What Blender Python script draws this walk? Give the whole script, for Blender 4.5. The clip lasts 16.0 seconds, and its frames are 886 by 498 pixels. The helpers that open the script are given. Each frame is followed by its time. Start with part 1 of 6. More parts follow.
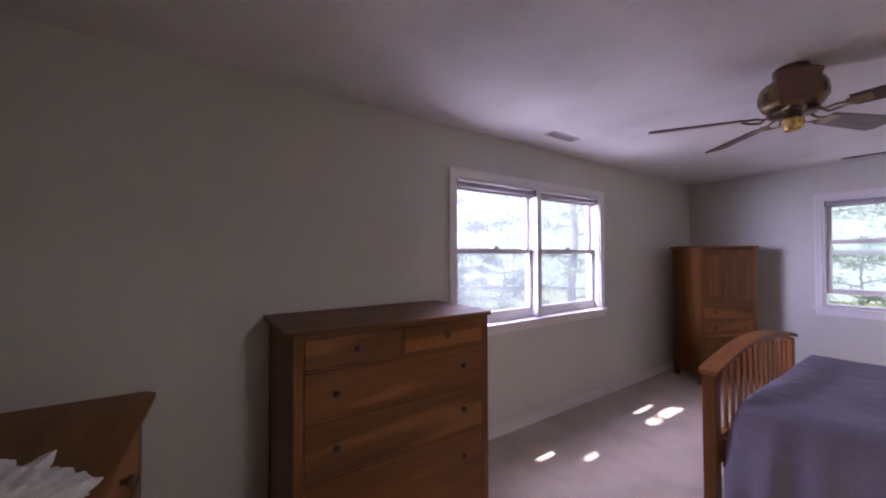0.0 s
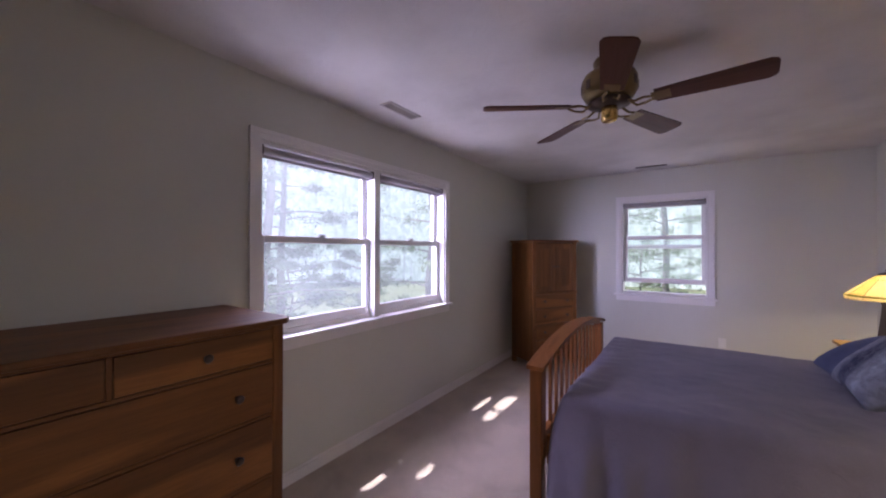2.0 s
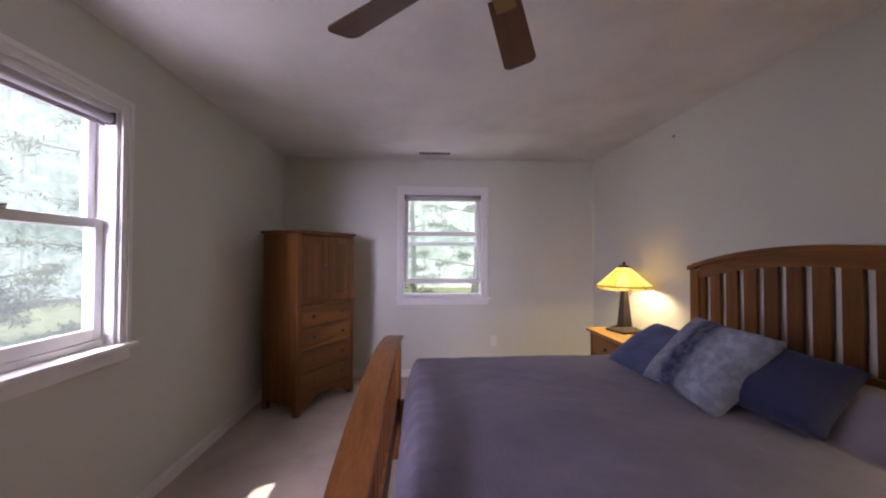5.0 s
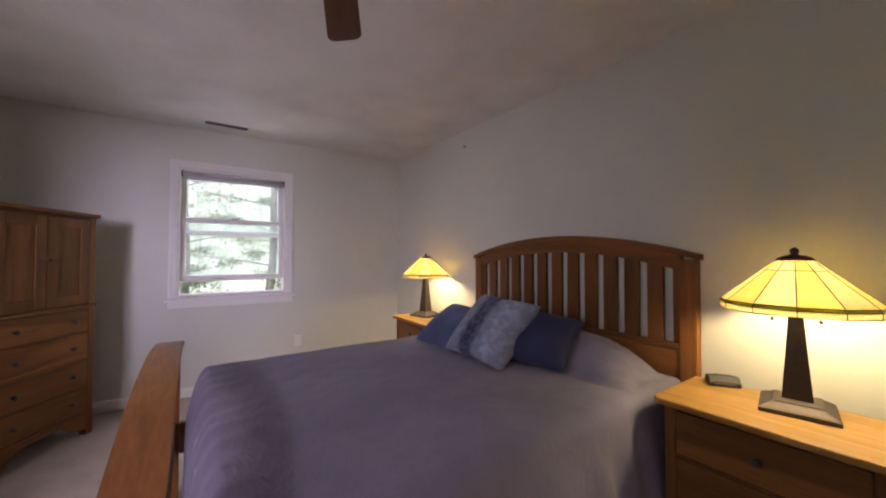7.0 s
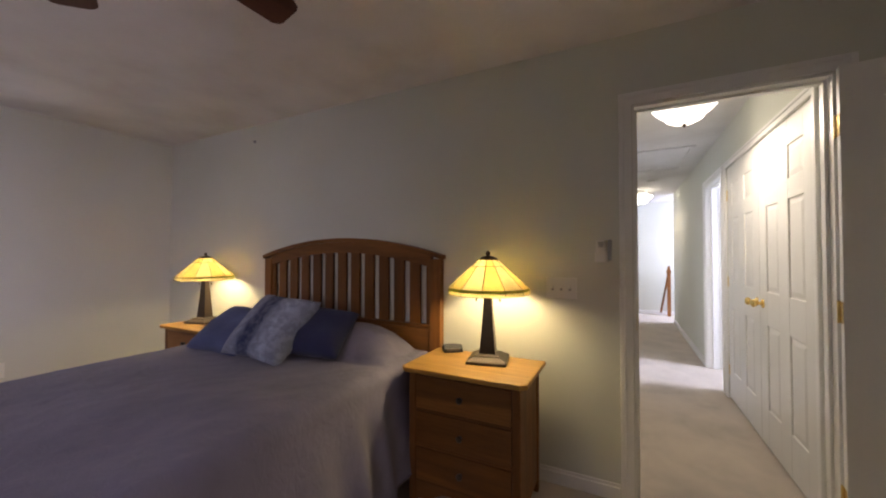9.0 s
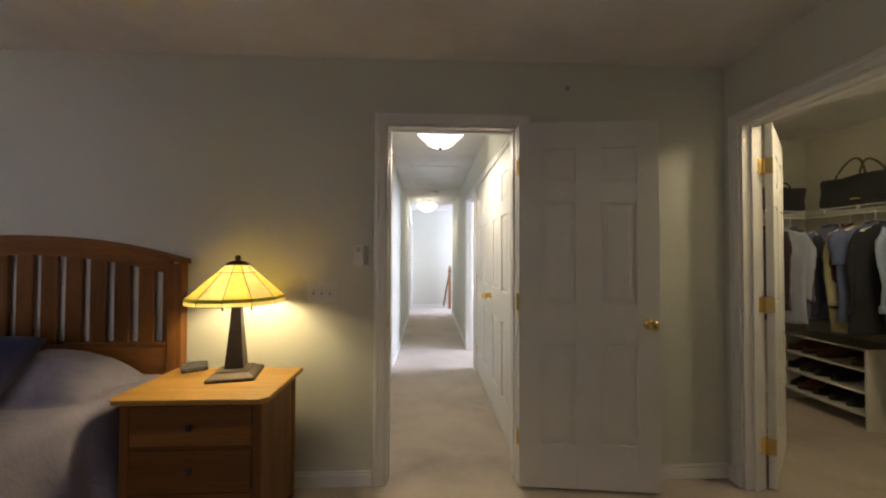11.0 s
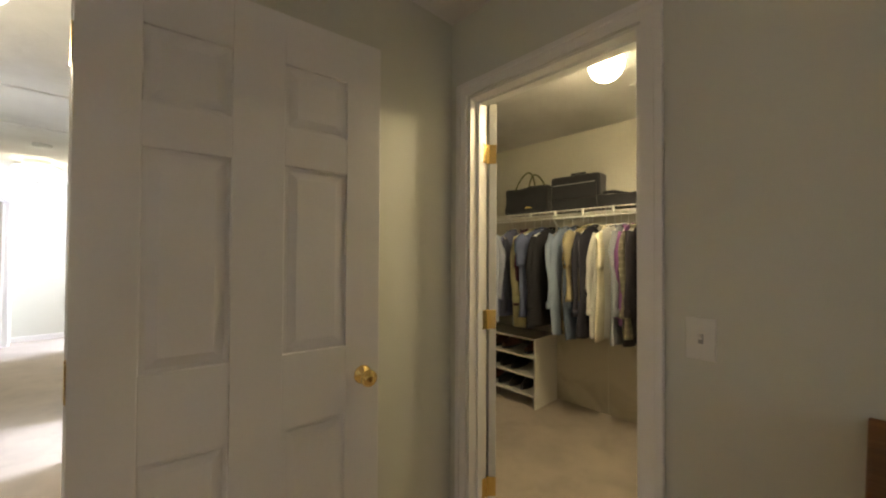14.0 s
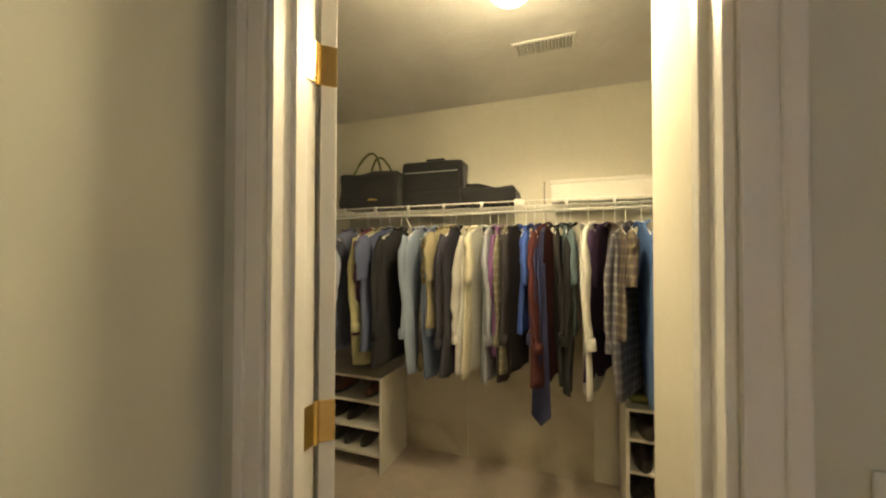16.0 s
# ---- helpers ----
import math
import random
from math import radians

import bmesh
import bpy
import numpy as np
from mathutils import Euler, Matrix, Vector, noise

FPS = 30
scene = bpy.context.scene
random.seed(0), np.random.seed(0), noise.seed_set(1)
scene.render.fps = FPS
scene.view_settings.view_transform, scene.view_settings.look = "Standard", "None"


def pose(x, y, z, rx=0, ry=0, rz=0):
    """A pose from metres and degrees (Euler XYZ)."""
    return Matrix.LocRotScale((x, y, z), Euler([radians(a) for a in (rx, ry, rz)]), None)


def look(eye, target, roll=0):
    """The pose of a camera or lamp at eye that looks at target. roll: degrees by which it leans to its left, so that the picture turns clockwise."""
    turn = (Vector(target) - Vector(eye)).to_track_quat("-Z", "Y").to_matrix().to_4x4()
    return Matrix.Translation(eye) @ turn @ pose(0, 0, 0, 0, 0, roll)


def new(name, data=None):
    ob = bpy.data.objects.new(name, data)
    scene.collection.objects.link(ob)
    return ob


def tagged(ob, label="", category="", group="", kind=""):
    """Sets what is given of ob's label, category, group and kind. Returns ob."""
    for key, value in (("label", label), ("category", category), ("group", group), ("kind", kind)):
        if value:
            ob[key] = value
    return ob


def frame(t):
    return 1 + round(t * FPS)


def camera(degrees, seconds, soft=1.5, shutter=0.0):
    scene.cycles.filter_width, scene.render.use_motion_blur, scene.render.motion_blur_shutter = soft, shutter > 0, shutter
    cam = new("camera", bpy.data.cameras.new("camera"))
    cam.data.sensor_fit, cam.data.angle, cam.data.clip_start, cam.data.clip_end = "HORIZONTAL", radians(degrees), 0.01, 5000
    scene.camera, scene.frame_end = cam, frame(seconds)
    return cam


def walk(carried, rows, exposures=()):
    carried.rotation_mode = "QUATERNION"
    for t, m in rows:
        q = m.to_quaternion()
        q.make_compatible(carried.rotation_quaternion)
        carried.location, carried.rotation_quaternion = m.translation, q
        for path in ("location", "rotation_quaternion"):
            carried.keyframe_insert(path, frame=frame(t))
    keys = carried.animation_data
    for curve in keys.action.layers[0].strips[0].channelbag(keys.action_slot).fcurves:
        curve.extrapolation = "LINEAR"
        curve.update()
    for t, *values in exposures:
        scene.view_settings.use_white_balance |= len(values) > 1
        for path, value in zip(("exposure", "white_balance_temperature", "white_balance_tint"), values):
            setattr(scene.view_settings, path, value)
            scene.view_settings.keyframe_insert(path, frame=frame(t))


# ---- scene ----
cam = camera(101.8, 16.0, soft=2.1)
PATH = [
    (0, (0.113, -0.056, 1.452), (1.249, 1.59, 1.49), -0.2),
    (0.5, (0.161, -0.053, 1.457), (1.451, 1.475, 1.483), -0.1),
    (1, (0.277, -0.025, 1.43), (1.703, 1.378, 1.452), -0.2),
    (1.5, (0.443, 0.011, 1.428), (1.989, 1.28, 1.447), -0.1),
    (2, (0.629, 0.089, 1.419), (2.276, 1.223, 1.43), 0.1),
    (2.5, (0.818, 0.221, 1.402), (2.566, 1.193, 1.409), 0.3),
    (3, (1.049, 0.361, 1.381), (2.893, 1.137, 1.39), 0.4),
    (3.5, (1.251, 0.45, 1.357), (3.162, 1.039, 1.382), 0.4),
    (6, (1.842, 0.688, 1.308), (3.729, 0.027, 1.349), -0.0),
    (6.5, (1.822, 0.702, 1.276), (3.601, -0.21, 1.322), -0.0),
    (7, (1.789, 0.7, 1.255), (3.434, -0.436, 1.299), 0.1),
    (7.5, (1.719, 0.704, 1.243), (3.201, -0.638, 1.29), 0.0),
    (8, (1.62, 0.718, 1.258), (2.936, -0.788, 1.299), -0.3),
    (8.5, (1.545, 0.737, 1.262), (2.665, -0.92, 1.3), -0.2),
    (11, (1.201, 0.706, 1.292), (1.116, -1.292, 1.33), 0.2),
    (11.5, (1.118, 0.652, 1.295), (0.786, -1.32, 1.331), 0.1),
    (12, (1.051, 0.529, 1.308), (0.482, -1.388, 1.342), 0.3),
    (12.5, (1.004, 0.355, 1.317), (0.21, -1.48, 1.354), 0.3),
    (13, (0.897, 0.184, 1.319), (-0.105, -1.546, 1.354), 0.2),
    (13.5, (0.765, 0.026, 1.32), (-0.428, -1.579, 1.354), 0.3),
    (14, (0.633, -0.143, 1.328), (-0.739, -1.598, 1.358), 0.3),
    (14.5, (0.495, -0.296, 1.335), (-1.044, -1.574, 1.362), 0.3),
    (15, (0.305, -0.442, 1.357), (-1.374, -1.53, 1.381), 0.2),
    (15.5, (0.129, -0.577, 1.378), (-1.665, -1.46, 1.403), 0.1),
    (16, (-0.044, -0.714, 1.387), (-1.926, -1.388, 1.418), 0.1),
]
# stops by which the clip's camera opens or closes on its way
EXPOSURES = [(0, 1.15, 5800, 28), (2, 0.85, 5850, 27), (3.5, 0.35, 6050, 21), (6, 1.35, 6550, 19), (7, 1.0, 6600, 18), (8.5, 0.8, 6700, 15),
             (11, 0.68, 6850, 9), (12, 0.68, 6950, 5), (13, 0.82, 7050, 5), (14, 1.4, 7350, 7), (15, 1.7, 7600, 7), (16, 1.7, 7600, 7)]
walk(cam, [(t, look(eye, target, roll)) for t, eye, target, roll in PATH], EXPOSURES)

# ---- world and light ----
SUN_AZ, SUN_EL = radians(120), radians(66)      # the sun stands over -x +y
world = bpy.data.worlds.new("sky")
scene.world = world
world.use_nodes = True
wn = world.node_tree.nodes
sky = wn.new("ShaderNodeTexSky")
sky.sky_type = "NISHITA"
sky.sun_disc = False
sky.sun_elevation = SUN_EL
sky.sun_rotation = radians(-30)
wn["Background"].inputs["Strength"].default_value = 0.12
world.node_tree.links.new(sky.outputs[0], wn["Background"].inputs["Color"])


def lamp(name, kind, energy, color, place, size=0.05, size_y=None, aim=None):
    d = bpy.data.lights.new(name, kind)
    d.energy, d.color = energy, color
    if kind == "AREA":
        d.shape, d.size, d.size_y = "RECTANGLE", size, size_y or size
    elif kind == "SUN":
        d.angle = size
    else:
        d.shadow_soft_size = size
    if kind == "SPOT":
        d.spot_size, d.spot_blend = radians(174), 0.3
    ob = new(name, d)
    ob.matrix_basis = look(place, aim) if aim else pose(*place)
    return ob


SUN_FROM = Vector((math.cos(SUN_AZ) * math.cos(SUN_EL), math.sin(SUN_AZ) * math.cos(SUN_EL), math.sin(SUN_EL)))
lamp("sun", "SUN", 5.0, (1.0, 0.95, 0.88), tuple(SUN_FROM * 20), radians(0.5), aim=(0, 0, 0))
DAY = (0.90, 0.785, 1.0)
HALLDAY = (0.64, 0.71, 1.0)
# sky light and light off the sunlit ground through the two bedroom windows, both from outside
lamp("window_skylight", "AREA", 80, DAY, (2.62, 3.25, 3.0), 2.2, 1.0, aim=(2.62, 1.0, 0.6))
lamp("window_sidelight", "AREA", 205, (0.74, 0.71, 1.0), (-0.6, 3.30, 1.9), 1.2, 1.5, aim=(4.6, 1.45, 0.9))
lamp("window_frontlight", "AREA", 72, DAY, (0.95, 3.75, 1.75), 1.3, 1.7, aim=(2.9, 0.8, 1.1))
lamp("window_groundlight", "AREA", 22, DAY, (2.62, 3.15, 0.15), 2.2, 1.0, aim=(2.62, 1.0, 2.3))
lamp("window_skylight", "AREA", 18, DAY, (6.95, 0.37, 3.0), 1.2, 1.0, aim=(4.6, 0.37, 0.6))
lamp("window_groundlight", "AREA", 8, DAY, (6.85, 0.37, 0.15), 1.2, 1.0, aim=(4.6, 0.37, 2.3))
# daylight in the rooms off the hall
lamp("side_room_daylight", "AREA", 145, HALLDAY, (-1.9, -3.75, 1.9), 1.0, 1.4, aim=(1.5, -3.75, 0.9))
lamp("stair_daylight", "AREA", 125, HALLDAY, (-1.2, -7.55, 2.0), 1.2, 1.2, aim=(1.2, -7.7, 1.2))
WARM = (1.0, 0.80, 0.44)
BULB = 5.5


# ---- materials ----
class Nodes:
    """A small helper to wire a node material."""

    def __init__(self, name):
        self.m = bpy.data.materials.new(name)
        self.m.use_nodes = True
        self.n = self.m.node_tree.nodes
        self.bsdf = self.n["Principled BSDF"]
        self.out = self.n["Material Output"]

    def add(self, kind, **values):
        node = self.n.new(kind)
        for k, v in values.items():
            if k in node.inputs:
                node.inputs[k].default_value = v
        return node

    def wire(self, a, b):
        self.m.node_tree.links.new(a, b)

    def coords(self, scale=(1, 1, 1), random_shift=False):
        tc = self.n.new("ShaderNodeTexCoord")
        mp = self.n.new("ShaderNodeMapping")
        mp.inputs["Scale"].default_value = scale
        self.wire(tc.outputs["Object"], mp.inputs["Vector"])
        if random_shift:
            oi = self.n.new("ShaderNodeObjectInfo")
            mul = self.n.new("ShaderNodeVectorMath")
            mul.operation = "SCALE"
            mul.inputs[0].default_value = (37.0, 11.0, 53.0)
            self.wire(oi.outputs["Random"], mul.inputs["Scale"])
            self.wire(mul.outputs[0], mp.inputs["Location"])
        return mp.outputs[0]

    def noise(self, vec, scale, detail=4.0, rough=0.55, distort=0.0):
        t = self.add("ShaderNodeTexNoise", Scale=scale, Detail=detail, Roughness=rough, Distortion=distort)
        self.wire(vec, t.inputs["Vector"])
        return t.outputs["Fac"]

    def ramp(self, fac, stops):
        r = self.n.new("ShaderNodeValToRGB")
        e = r.color_ramp.elements
        while len(e) < len(stops):
            e.new(0.5)
        for el, (p, c) in zip(e, stops):
            el.position, el.color = p, (*c, 1)
        self.wire(fac, r.inputs[0])
        return r.outputs[0]

    def mix(self, fac, a, b, blend="MIX"):
        x = self.n.new("ShaderNodeMix")
        x.data_type, x.blend_type = "RGBA", blend
        for s, v in ((x.inputs[0], fac), (x.inputs[6], a), (x.inputs[7], b)):
            if isinstance(v, (int, float)):
                s.default_value = v
            elif isinstance(v, tuple):
                s.default_value = (*v, 1)
            else:
                self.wire(v, s)
        return x.outputs[2]

    def bump(self, height, strength=0.2, distance=0.01, under=None):
        b = self.add("ShaderNodeBump", Strength=strength, Distance=distance)
        self.wire(height, b.inputs["Height"])
        if under is not None:
            self.wire(under, b.inputs["Normal"])
        self.wire(b.outputs[0], self.bsdf.inputs["Normal"])
        return b.outputs[0]


def shade(c, f):
    return tuple(min(1.0, v * f) for v in c)


def plain(name, color, rough=0.6, metal=0.0, spread=0.08, grain=60.0, relief=0.05, coat=0.0):
    """Paint, plastic or metal with faint mottling at two scales."""
    w = Nodes(name)
    v = w.coords()
    a = w.noise(v, 3.0)
    b = w.noise(v, grain, 2.0)
    c1 = w.ramp(a, [(0.3, shade(color, 1 - spread)), (0.7, shade(color, 1 + spread))])
    c2 = w.mix(0.25, c1, w.ramp(b, [(0.35, shade(color, 1 - spread)), (0.65, shade(color, 1 + spread))]))
    w.wire(c2, w.bsdf.inputs["Base Color"])
    w.wire(w.ramp(a, [(0.2, (rough * 0.85,) * 3), (0.8, (min(1, rough * 1.15),) * 3)]), w.bsdf.inputs["Roughness"])
    w.bsdf.inputs["Metallic"].default_value = metal
    w.bsdf.inputs["Coat Weight"].default_value = coat
    if relief:
        w.bump(b, relief, 0.004)
    return w.m


def wood(name, color, grain="x", sap=(0.36, 0.155, 0.042), sap_amount=0.5, rough=0.42):
    """Oiled cherry wood, its grain along one local axis, with pale sapwood streaks."""
    w = Nodes(name)
    long, short = 0.55, 7.0
    stretch = {"x": (long, short, short), "y": (short, long, short), "z": (short, short, long)}[grain]
    v = w.coords(stretch, True)
    figure = w.noise(v, 1.3, 5.0, 0.6, 1.2)
    fine = w.noise(v, 14.0, 4.0, 0.7, 0.3)
    streak = w.noise(v, 0.7, 2.0, 0.5, 0.8)
    base = w.ramp(figure, [(0.25, shade(color, 0.62)), (0.5, color), (0.75, shade(color, 1.35))])
    base = w.mix(w.ramp(streak, [(0.57, (0, 0, 0)), (0.63, (sap_amount,) * 3)]), base, sap)
    base = w.mix(w.ramp(fine, [(0.3, (0.35,) * 3), (0.6, (0,) * 3)]), base, shade(color, 0.45))
    oi = w.n.new("ShaderNodeObjectInfo")
    tone = w.ramp(oi.outputs["Random"], [(0.0, (0.82, 0.80, 0.78)), (1.0, (1.12, 1.10, 1.08))])
    base = w.mix(1.0, base, tone, "MULTIPLY")
    w.wire(base, w.bsdf.inputs["Base Color"])
    w.wire(w.ramp(fine, [(0.2, (rough + 0.12,) * 3), (0.8, (rough - 0.04,) * 3)]), w.bsdf.inputs["Roughness"])
    w.bsdf.inputs["Specular IOR Level"].default_value = 0.28
    w.bump(fine, 0.06, 0.002)
    return w.m


def fabric(name, color, second=None, weave=900.0, spread=0.14, kind="plain", sheen=0.2):
    w = Nodes(name)
    v = w.coords((1, 1, 1), True)
    big = w.noise(v, 4.0, 4.0)
    fine = w.noise(v, weave, 1.0)
    c = w.ramp(big, [(0.3, shade(color, 1 - spread)), (0.7, shade(color, 1 + spread))])
    if kind == "plaid":
        for axis, sc in ((2, 22.0), (1, 30.0), (0, 22.0)):
            sep = w.n.new("ShaderNodeSeparateXYZ")
            tc = w.n.new("ShaderNodeTexCoord")
            w.wire(tc.outputs["Object"], sep.inputs[0])
            m1 = w.n.new("ShaderNodeMath")
            m1.operation = "MULTIPLY"
            m1.inputs[1].default_value = sc
            w.wire(sep.outputs[axis], m1.inputs[0])
            m2 = w.n.new("ShaderNodeMath")
            m2.operation = "FRACT"
            w.wire(m1.outputs[0], m2.inputs[0])
            c = w.mix(w.ramp(m2.outputs[0], [(0.32, (0, 0, 0)), (0.40, (0.5,) * 3)]), c, second)
    elif kind == "blotch":
        c = w.mix(w.ramp(w.noise(v, 22.0, 3.0), [(0.47, (0, 0, 0)), (0.53, (0.9,) * 3)]), c, second)
    elif kind == "bands":
        sep = w.n.new("ShaderNodeSeparateXYZ")
        tc = w.n.new("ShaderNodeTexCoord")
        w.wire(tc.outputs["Object"], sep.inputs[0])
        ad = w.n.new("ShaderNodeMath")
        ad.operation = "MULTIPLY_ADD"
        ad.inputs[1].default_value, ad.inputs[2].default_value = 2.0, 0.5
        w.wire(sep.outputs[0], ad.inputs[0])
        ad2 = w.n.new("ShaderNodeMath")
        ad2.operation = "MULTIPLY_ADD"
        ad2.inputs[1].default_value = 0.16
        w.wire(w.noise(v, 16.0, 4.0), ad2.inputs[0])
        w.wire(ad.outputs[0], ad2.inputs[2])
        c = w.ramp(ad2.outputs[0], [(0.10, shade(second, 0.8)), (0.34, second), (0.42, color), (0.56, color),
                                    (0.63, shade(second, 0.9)), (0.80, shade(second, 1.5)), (1.0, second)])
        c = w.mix(w.ramp(w.noise(v, 26.0, 5.0), [(0.42, (0.55,) * 3), (0.58, (0,) * 3)]), c, shade(second, 0.55))
        big = w.noise(v, 30.0, 5.0)
    w.wire(c, w.bsdf.inputs["Base Color"])
    w.bsdf.inputs["Roughness"].default_value = 0.9
    w.bsdf.inputs["Sheen Weight"].default_value = sheen
    w.bsdf.inputs["Specular IOR Level"].default_value = 0.2
    first = w.bump(fine, 0.15, 0.001)
    crumple = w.noise(w.coords((1.0, 1.6, 1.0)), 15.0, 6.0, 0.66, 1.6)
    w.bump(big, 0.25, 0.01, w.bump(crumple, 0.6, 0.010, first))
    return w.m


def glow(name, color, strength):
    w = Nodes(name)
    w.bsdf.inputs["Base Color"].default_value = (0.8, 0.8, 0.78, 1)
    w.bsdf.inputs["Roughness"].default_value = 0.4
    w.bsdf.inputs["Emission Color"].default_value = (*color, 1)
    w.bsdf.inputs["Emission Strength"].default_value = strength
    return w.m


def wall_paint():
    w = Nodes("wall_paint")
    v = w.coords()
    c = (0.625, 0.63, 0.557)
    a = w.noise(v, 0.8, 4.0)
    fine = w.noise(v, 260.0, 2.0)
    roller = w.noise(v, 45.0, 3.0)
    col = w.ramp(a, [(0.3, shade(c, 0.95)), (0.7, shade(c, 1.04))])
    w.wire(col, w.bsdf.inputs["Base Color"])
    w.wire(w.ramp(roller, [(0.3, (0.55,) * 3), (0.7, (0.7,) * 3)]), w.bsdf.inputs["Roughness"])
    w.bump(roller, 0.05, 0.003, w.bump(fine, 0.08, 0.001))
    return w.m


def ceiling_texture():
    w = Nodes("ceiling_texture")
    v = w.coords()
    swirl = w.noise(v, 7.0, 5.0, 0.6, 1.5)
    fine = w.noise(v, 90.0, 3.0)
    w.wire(w.ramp(w.noise(v, 1.6, 4.0), [(0.32, (0.64, 0.622, 0.60)), (0.5, (0.73, 0.715, 0.695)), (0.68, (0.79, 0.775, 0.755))]), w.bsdf.inputs["Base Color"])
    w.bsdf.inputs["Roughness"].default_value = 0.9
    w.bump(swirl, 0.35, 0.012, w.bump(fine, 0.25, 0.002))
    return w.m


def carpet_pile():
    w = Nodes("carpet_pile")
    v = w.coords()
    tread = w.noise(v, 3.0, 6.0, 0.62, 0.25)
    tuft = w.noise(v, 170.0, 3.0)
    tuft2 = w.noise(v, 420.0, 2.0)
    c = (0.48, 0.41, 0.335)
    col = w.ramp(tread, [(0.32, shade(c, 0.80)), (0.5, c), (0.68, shade(c, 1.14))])
    col = w.mix(w.ramp(tuft, [(0.3, (0.45,) * 3), (0.65, (0,) * 3)]), col, shade(c, 0.62))
    w.wire(col, w.bsdf.inputs["Base Color"])
    w.bsdf.inputs["Roughness"].default_value = 1.0
    w.bsdf.inputs["Sheen Weight"].default_value = 0.3
    w.bsdf.inputs["Specular IOR Level"].default_value = 0.1
    w.bump(tread, 0.3, 0.02, w.bump(tuft, 0.6, 0.006, w.bump(tuft2, 0.4, 0.003)))
    return w.m


def window_glass(name, haze):
    """Clear glass with a pale translucent veil mixed in to imitate daylight haze."""
    w = Nodes(name)
    g = w.add("ShaderNodeBsdfGlossy", Roughness=0.02)
    t = w.add("ShaderNodeBsdfTransparent")
    t.inputs["Color"].default_value = (0.95, 0.97, 0.97, 1)
    lw = w.n.new("ShaderNodeLayerWeight")
    f = w.n.new("ShaderNodeMath")
    f.operation = "POWER"
    f.inputs[1].default_value = 5.0
    w.wire(lw.outputs["Facing"], f.inputs[0])
    x = w.n.new("ShaderNodeMixShader")
    w.wire(f.outputs[0], x.inputs[0])
    w.wire(t.outputs[0], x.inputs[1])
    w.wire(g.outputs[0], x.inputs[2])
    d = w.add("ShaderNodeBsdfTranslucent")
    d.inputs["Color"].default_value = (0.84, 0.98, 0.86, 1)
    y = w.n.new("ShaderNodeMixShader")
    w.wire(w.ramp(w.noise(w.coords(), 1.8, 4.0), [(0.3, (haze * 0.85,) * 3), (0.7, (haze * 1.15,) * 3)]), y.inputs[0])
    w.wire(x.outputs[0], y.inputs[1])
    w.wire(d.outputs[0], y.inputs[2])
    w.wire(y.outputs[0], w.out.inputs["Surface"])
    return w.m


def art_glass(name, color):
    """Opalescent lamp glass that lets the bulb's light through."""
    w = Nodes(name)
    v = w.coords((1, 1, 1), True)
    n = w.noise(v, 9.0, 4.0, 0.6, 1.0)
    c = w.ramp(n, [(0.3, shade(color, 0.85)), (0.7, shade(color, 1.15))])
    tr = w.add("ShaderNodeBsdfTranslucent")
    w.wire(c, tr.inputs["Color"])
    w.wire(c, w.bsdf.inputs["Base Color"])
    w.bsdf.inputs["Roughness"].default_value = 0.25
    x = w.n.new("ShaderNodeMixShader")
    x.inputs[0].default_value = 0.85
    w.wire(w.bsdf.outputs[0], x.inputs[1])
    w.wire(tr.outputs[0], x.inputs[2])
    w.wire(x.outputs[0], w.out.inputs["Surface"])
    return w.m


def leaf_mat(name, color):
    w = Nodes(name)
    gi = w.n.new("ShaderNodeNewGeometry")
    c = w.ramp(gi.outputs["Random Per Island"], [(0.0, shade(color, 0.55)), (0.5, color), (1.0, shade(color, 1.6))])
    w.wire(c, w.bsdf.inputs["Base Color"])
    w.bsdf.inputs["Roughness"].default_value = 0.55
    tr = w.add("ShaderNodeBsdfTranslucent")
    w.wire(c, tr.inputs["Color"])
    x = w.n.new("ShaderNodeMixShader")
    x.inputs[0].default_value = 0.45
    w.wire(w.bsdf.outputs[0], x.inputs[1])
    w.wire(tr.outputs[0], x.inputs[2])
    w.wire(x.outputs[0], w.out.inputs["Surface"])
    return w.m


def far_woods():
    """Pale woods in the distance, their sunlight put in as emission."""
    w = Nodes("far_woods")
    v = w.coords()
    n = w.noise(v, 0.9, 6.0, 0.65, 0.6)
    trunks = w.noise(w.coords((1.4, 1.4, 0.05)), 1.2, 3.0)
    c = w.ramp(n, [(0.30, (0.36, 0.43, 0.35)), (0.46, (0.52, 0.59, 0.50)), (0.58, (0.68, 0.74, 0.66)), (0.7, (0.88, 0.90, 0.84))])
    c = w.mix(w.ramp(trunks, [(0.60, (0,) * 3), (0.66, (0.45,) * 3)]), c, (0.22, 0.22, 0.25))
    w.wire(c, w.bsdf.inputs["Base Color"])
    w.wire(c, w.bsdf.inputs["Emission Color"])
    w.bsdf.inputs["Emission Strength"].default_value = BACKDROP_GLOW
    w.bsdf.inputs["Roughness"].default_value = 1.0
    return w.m


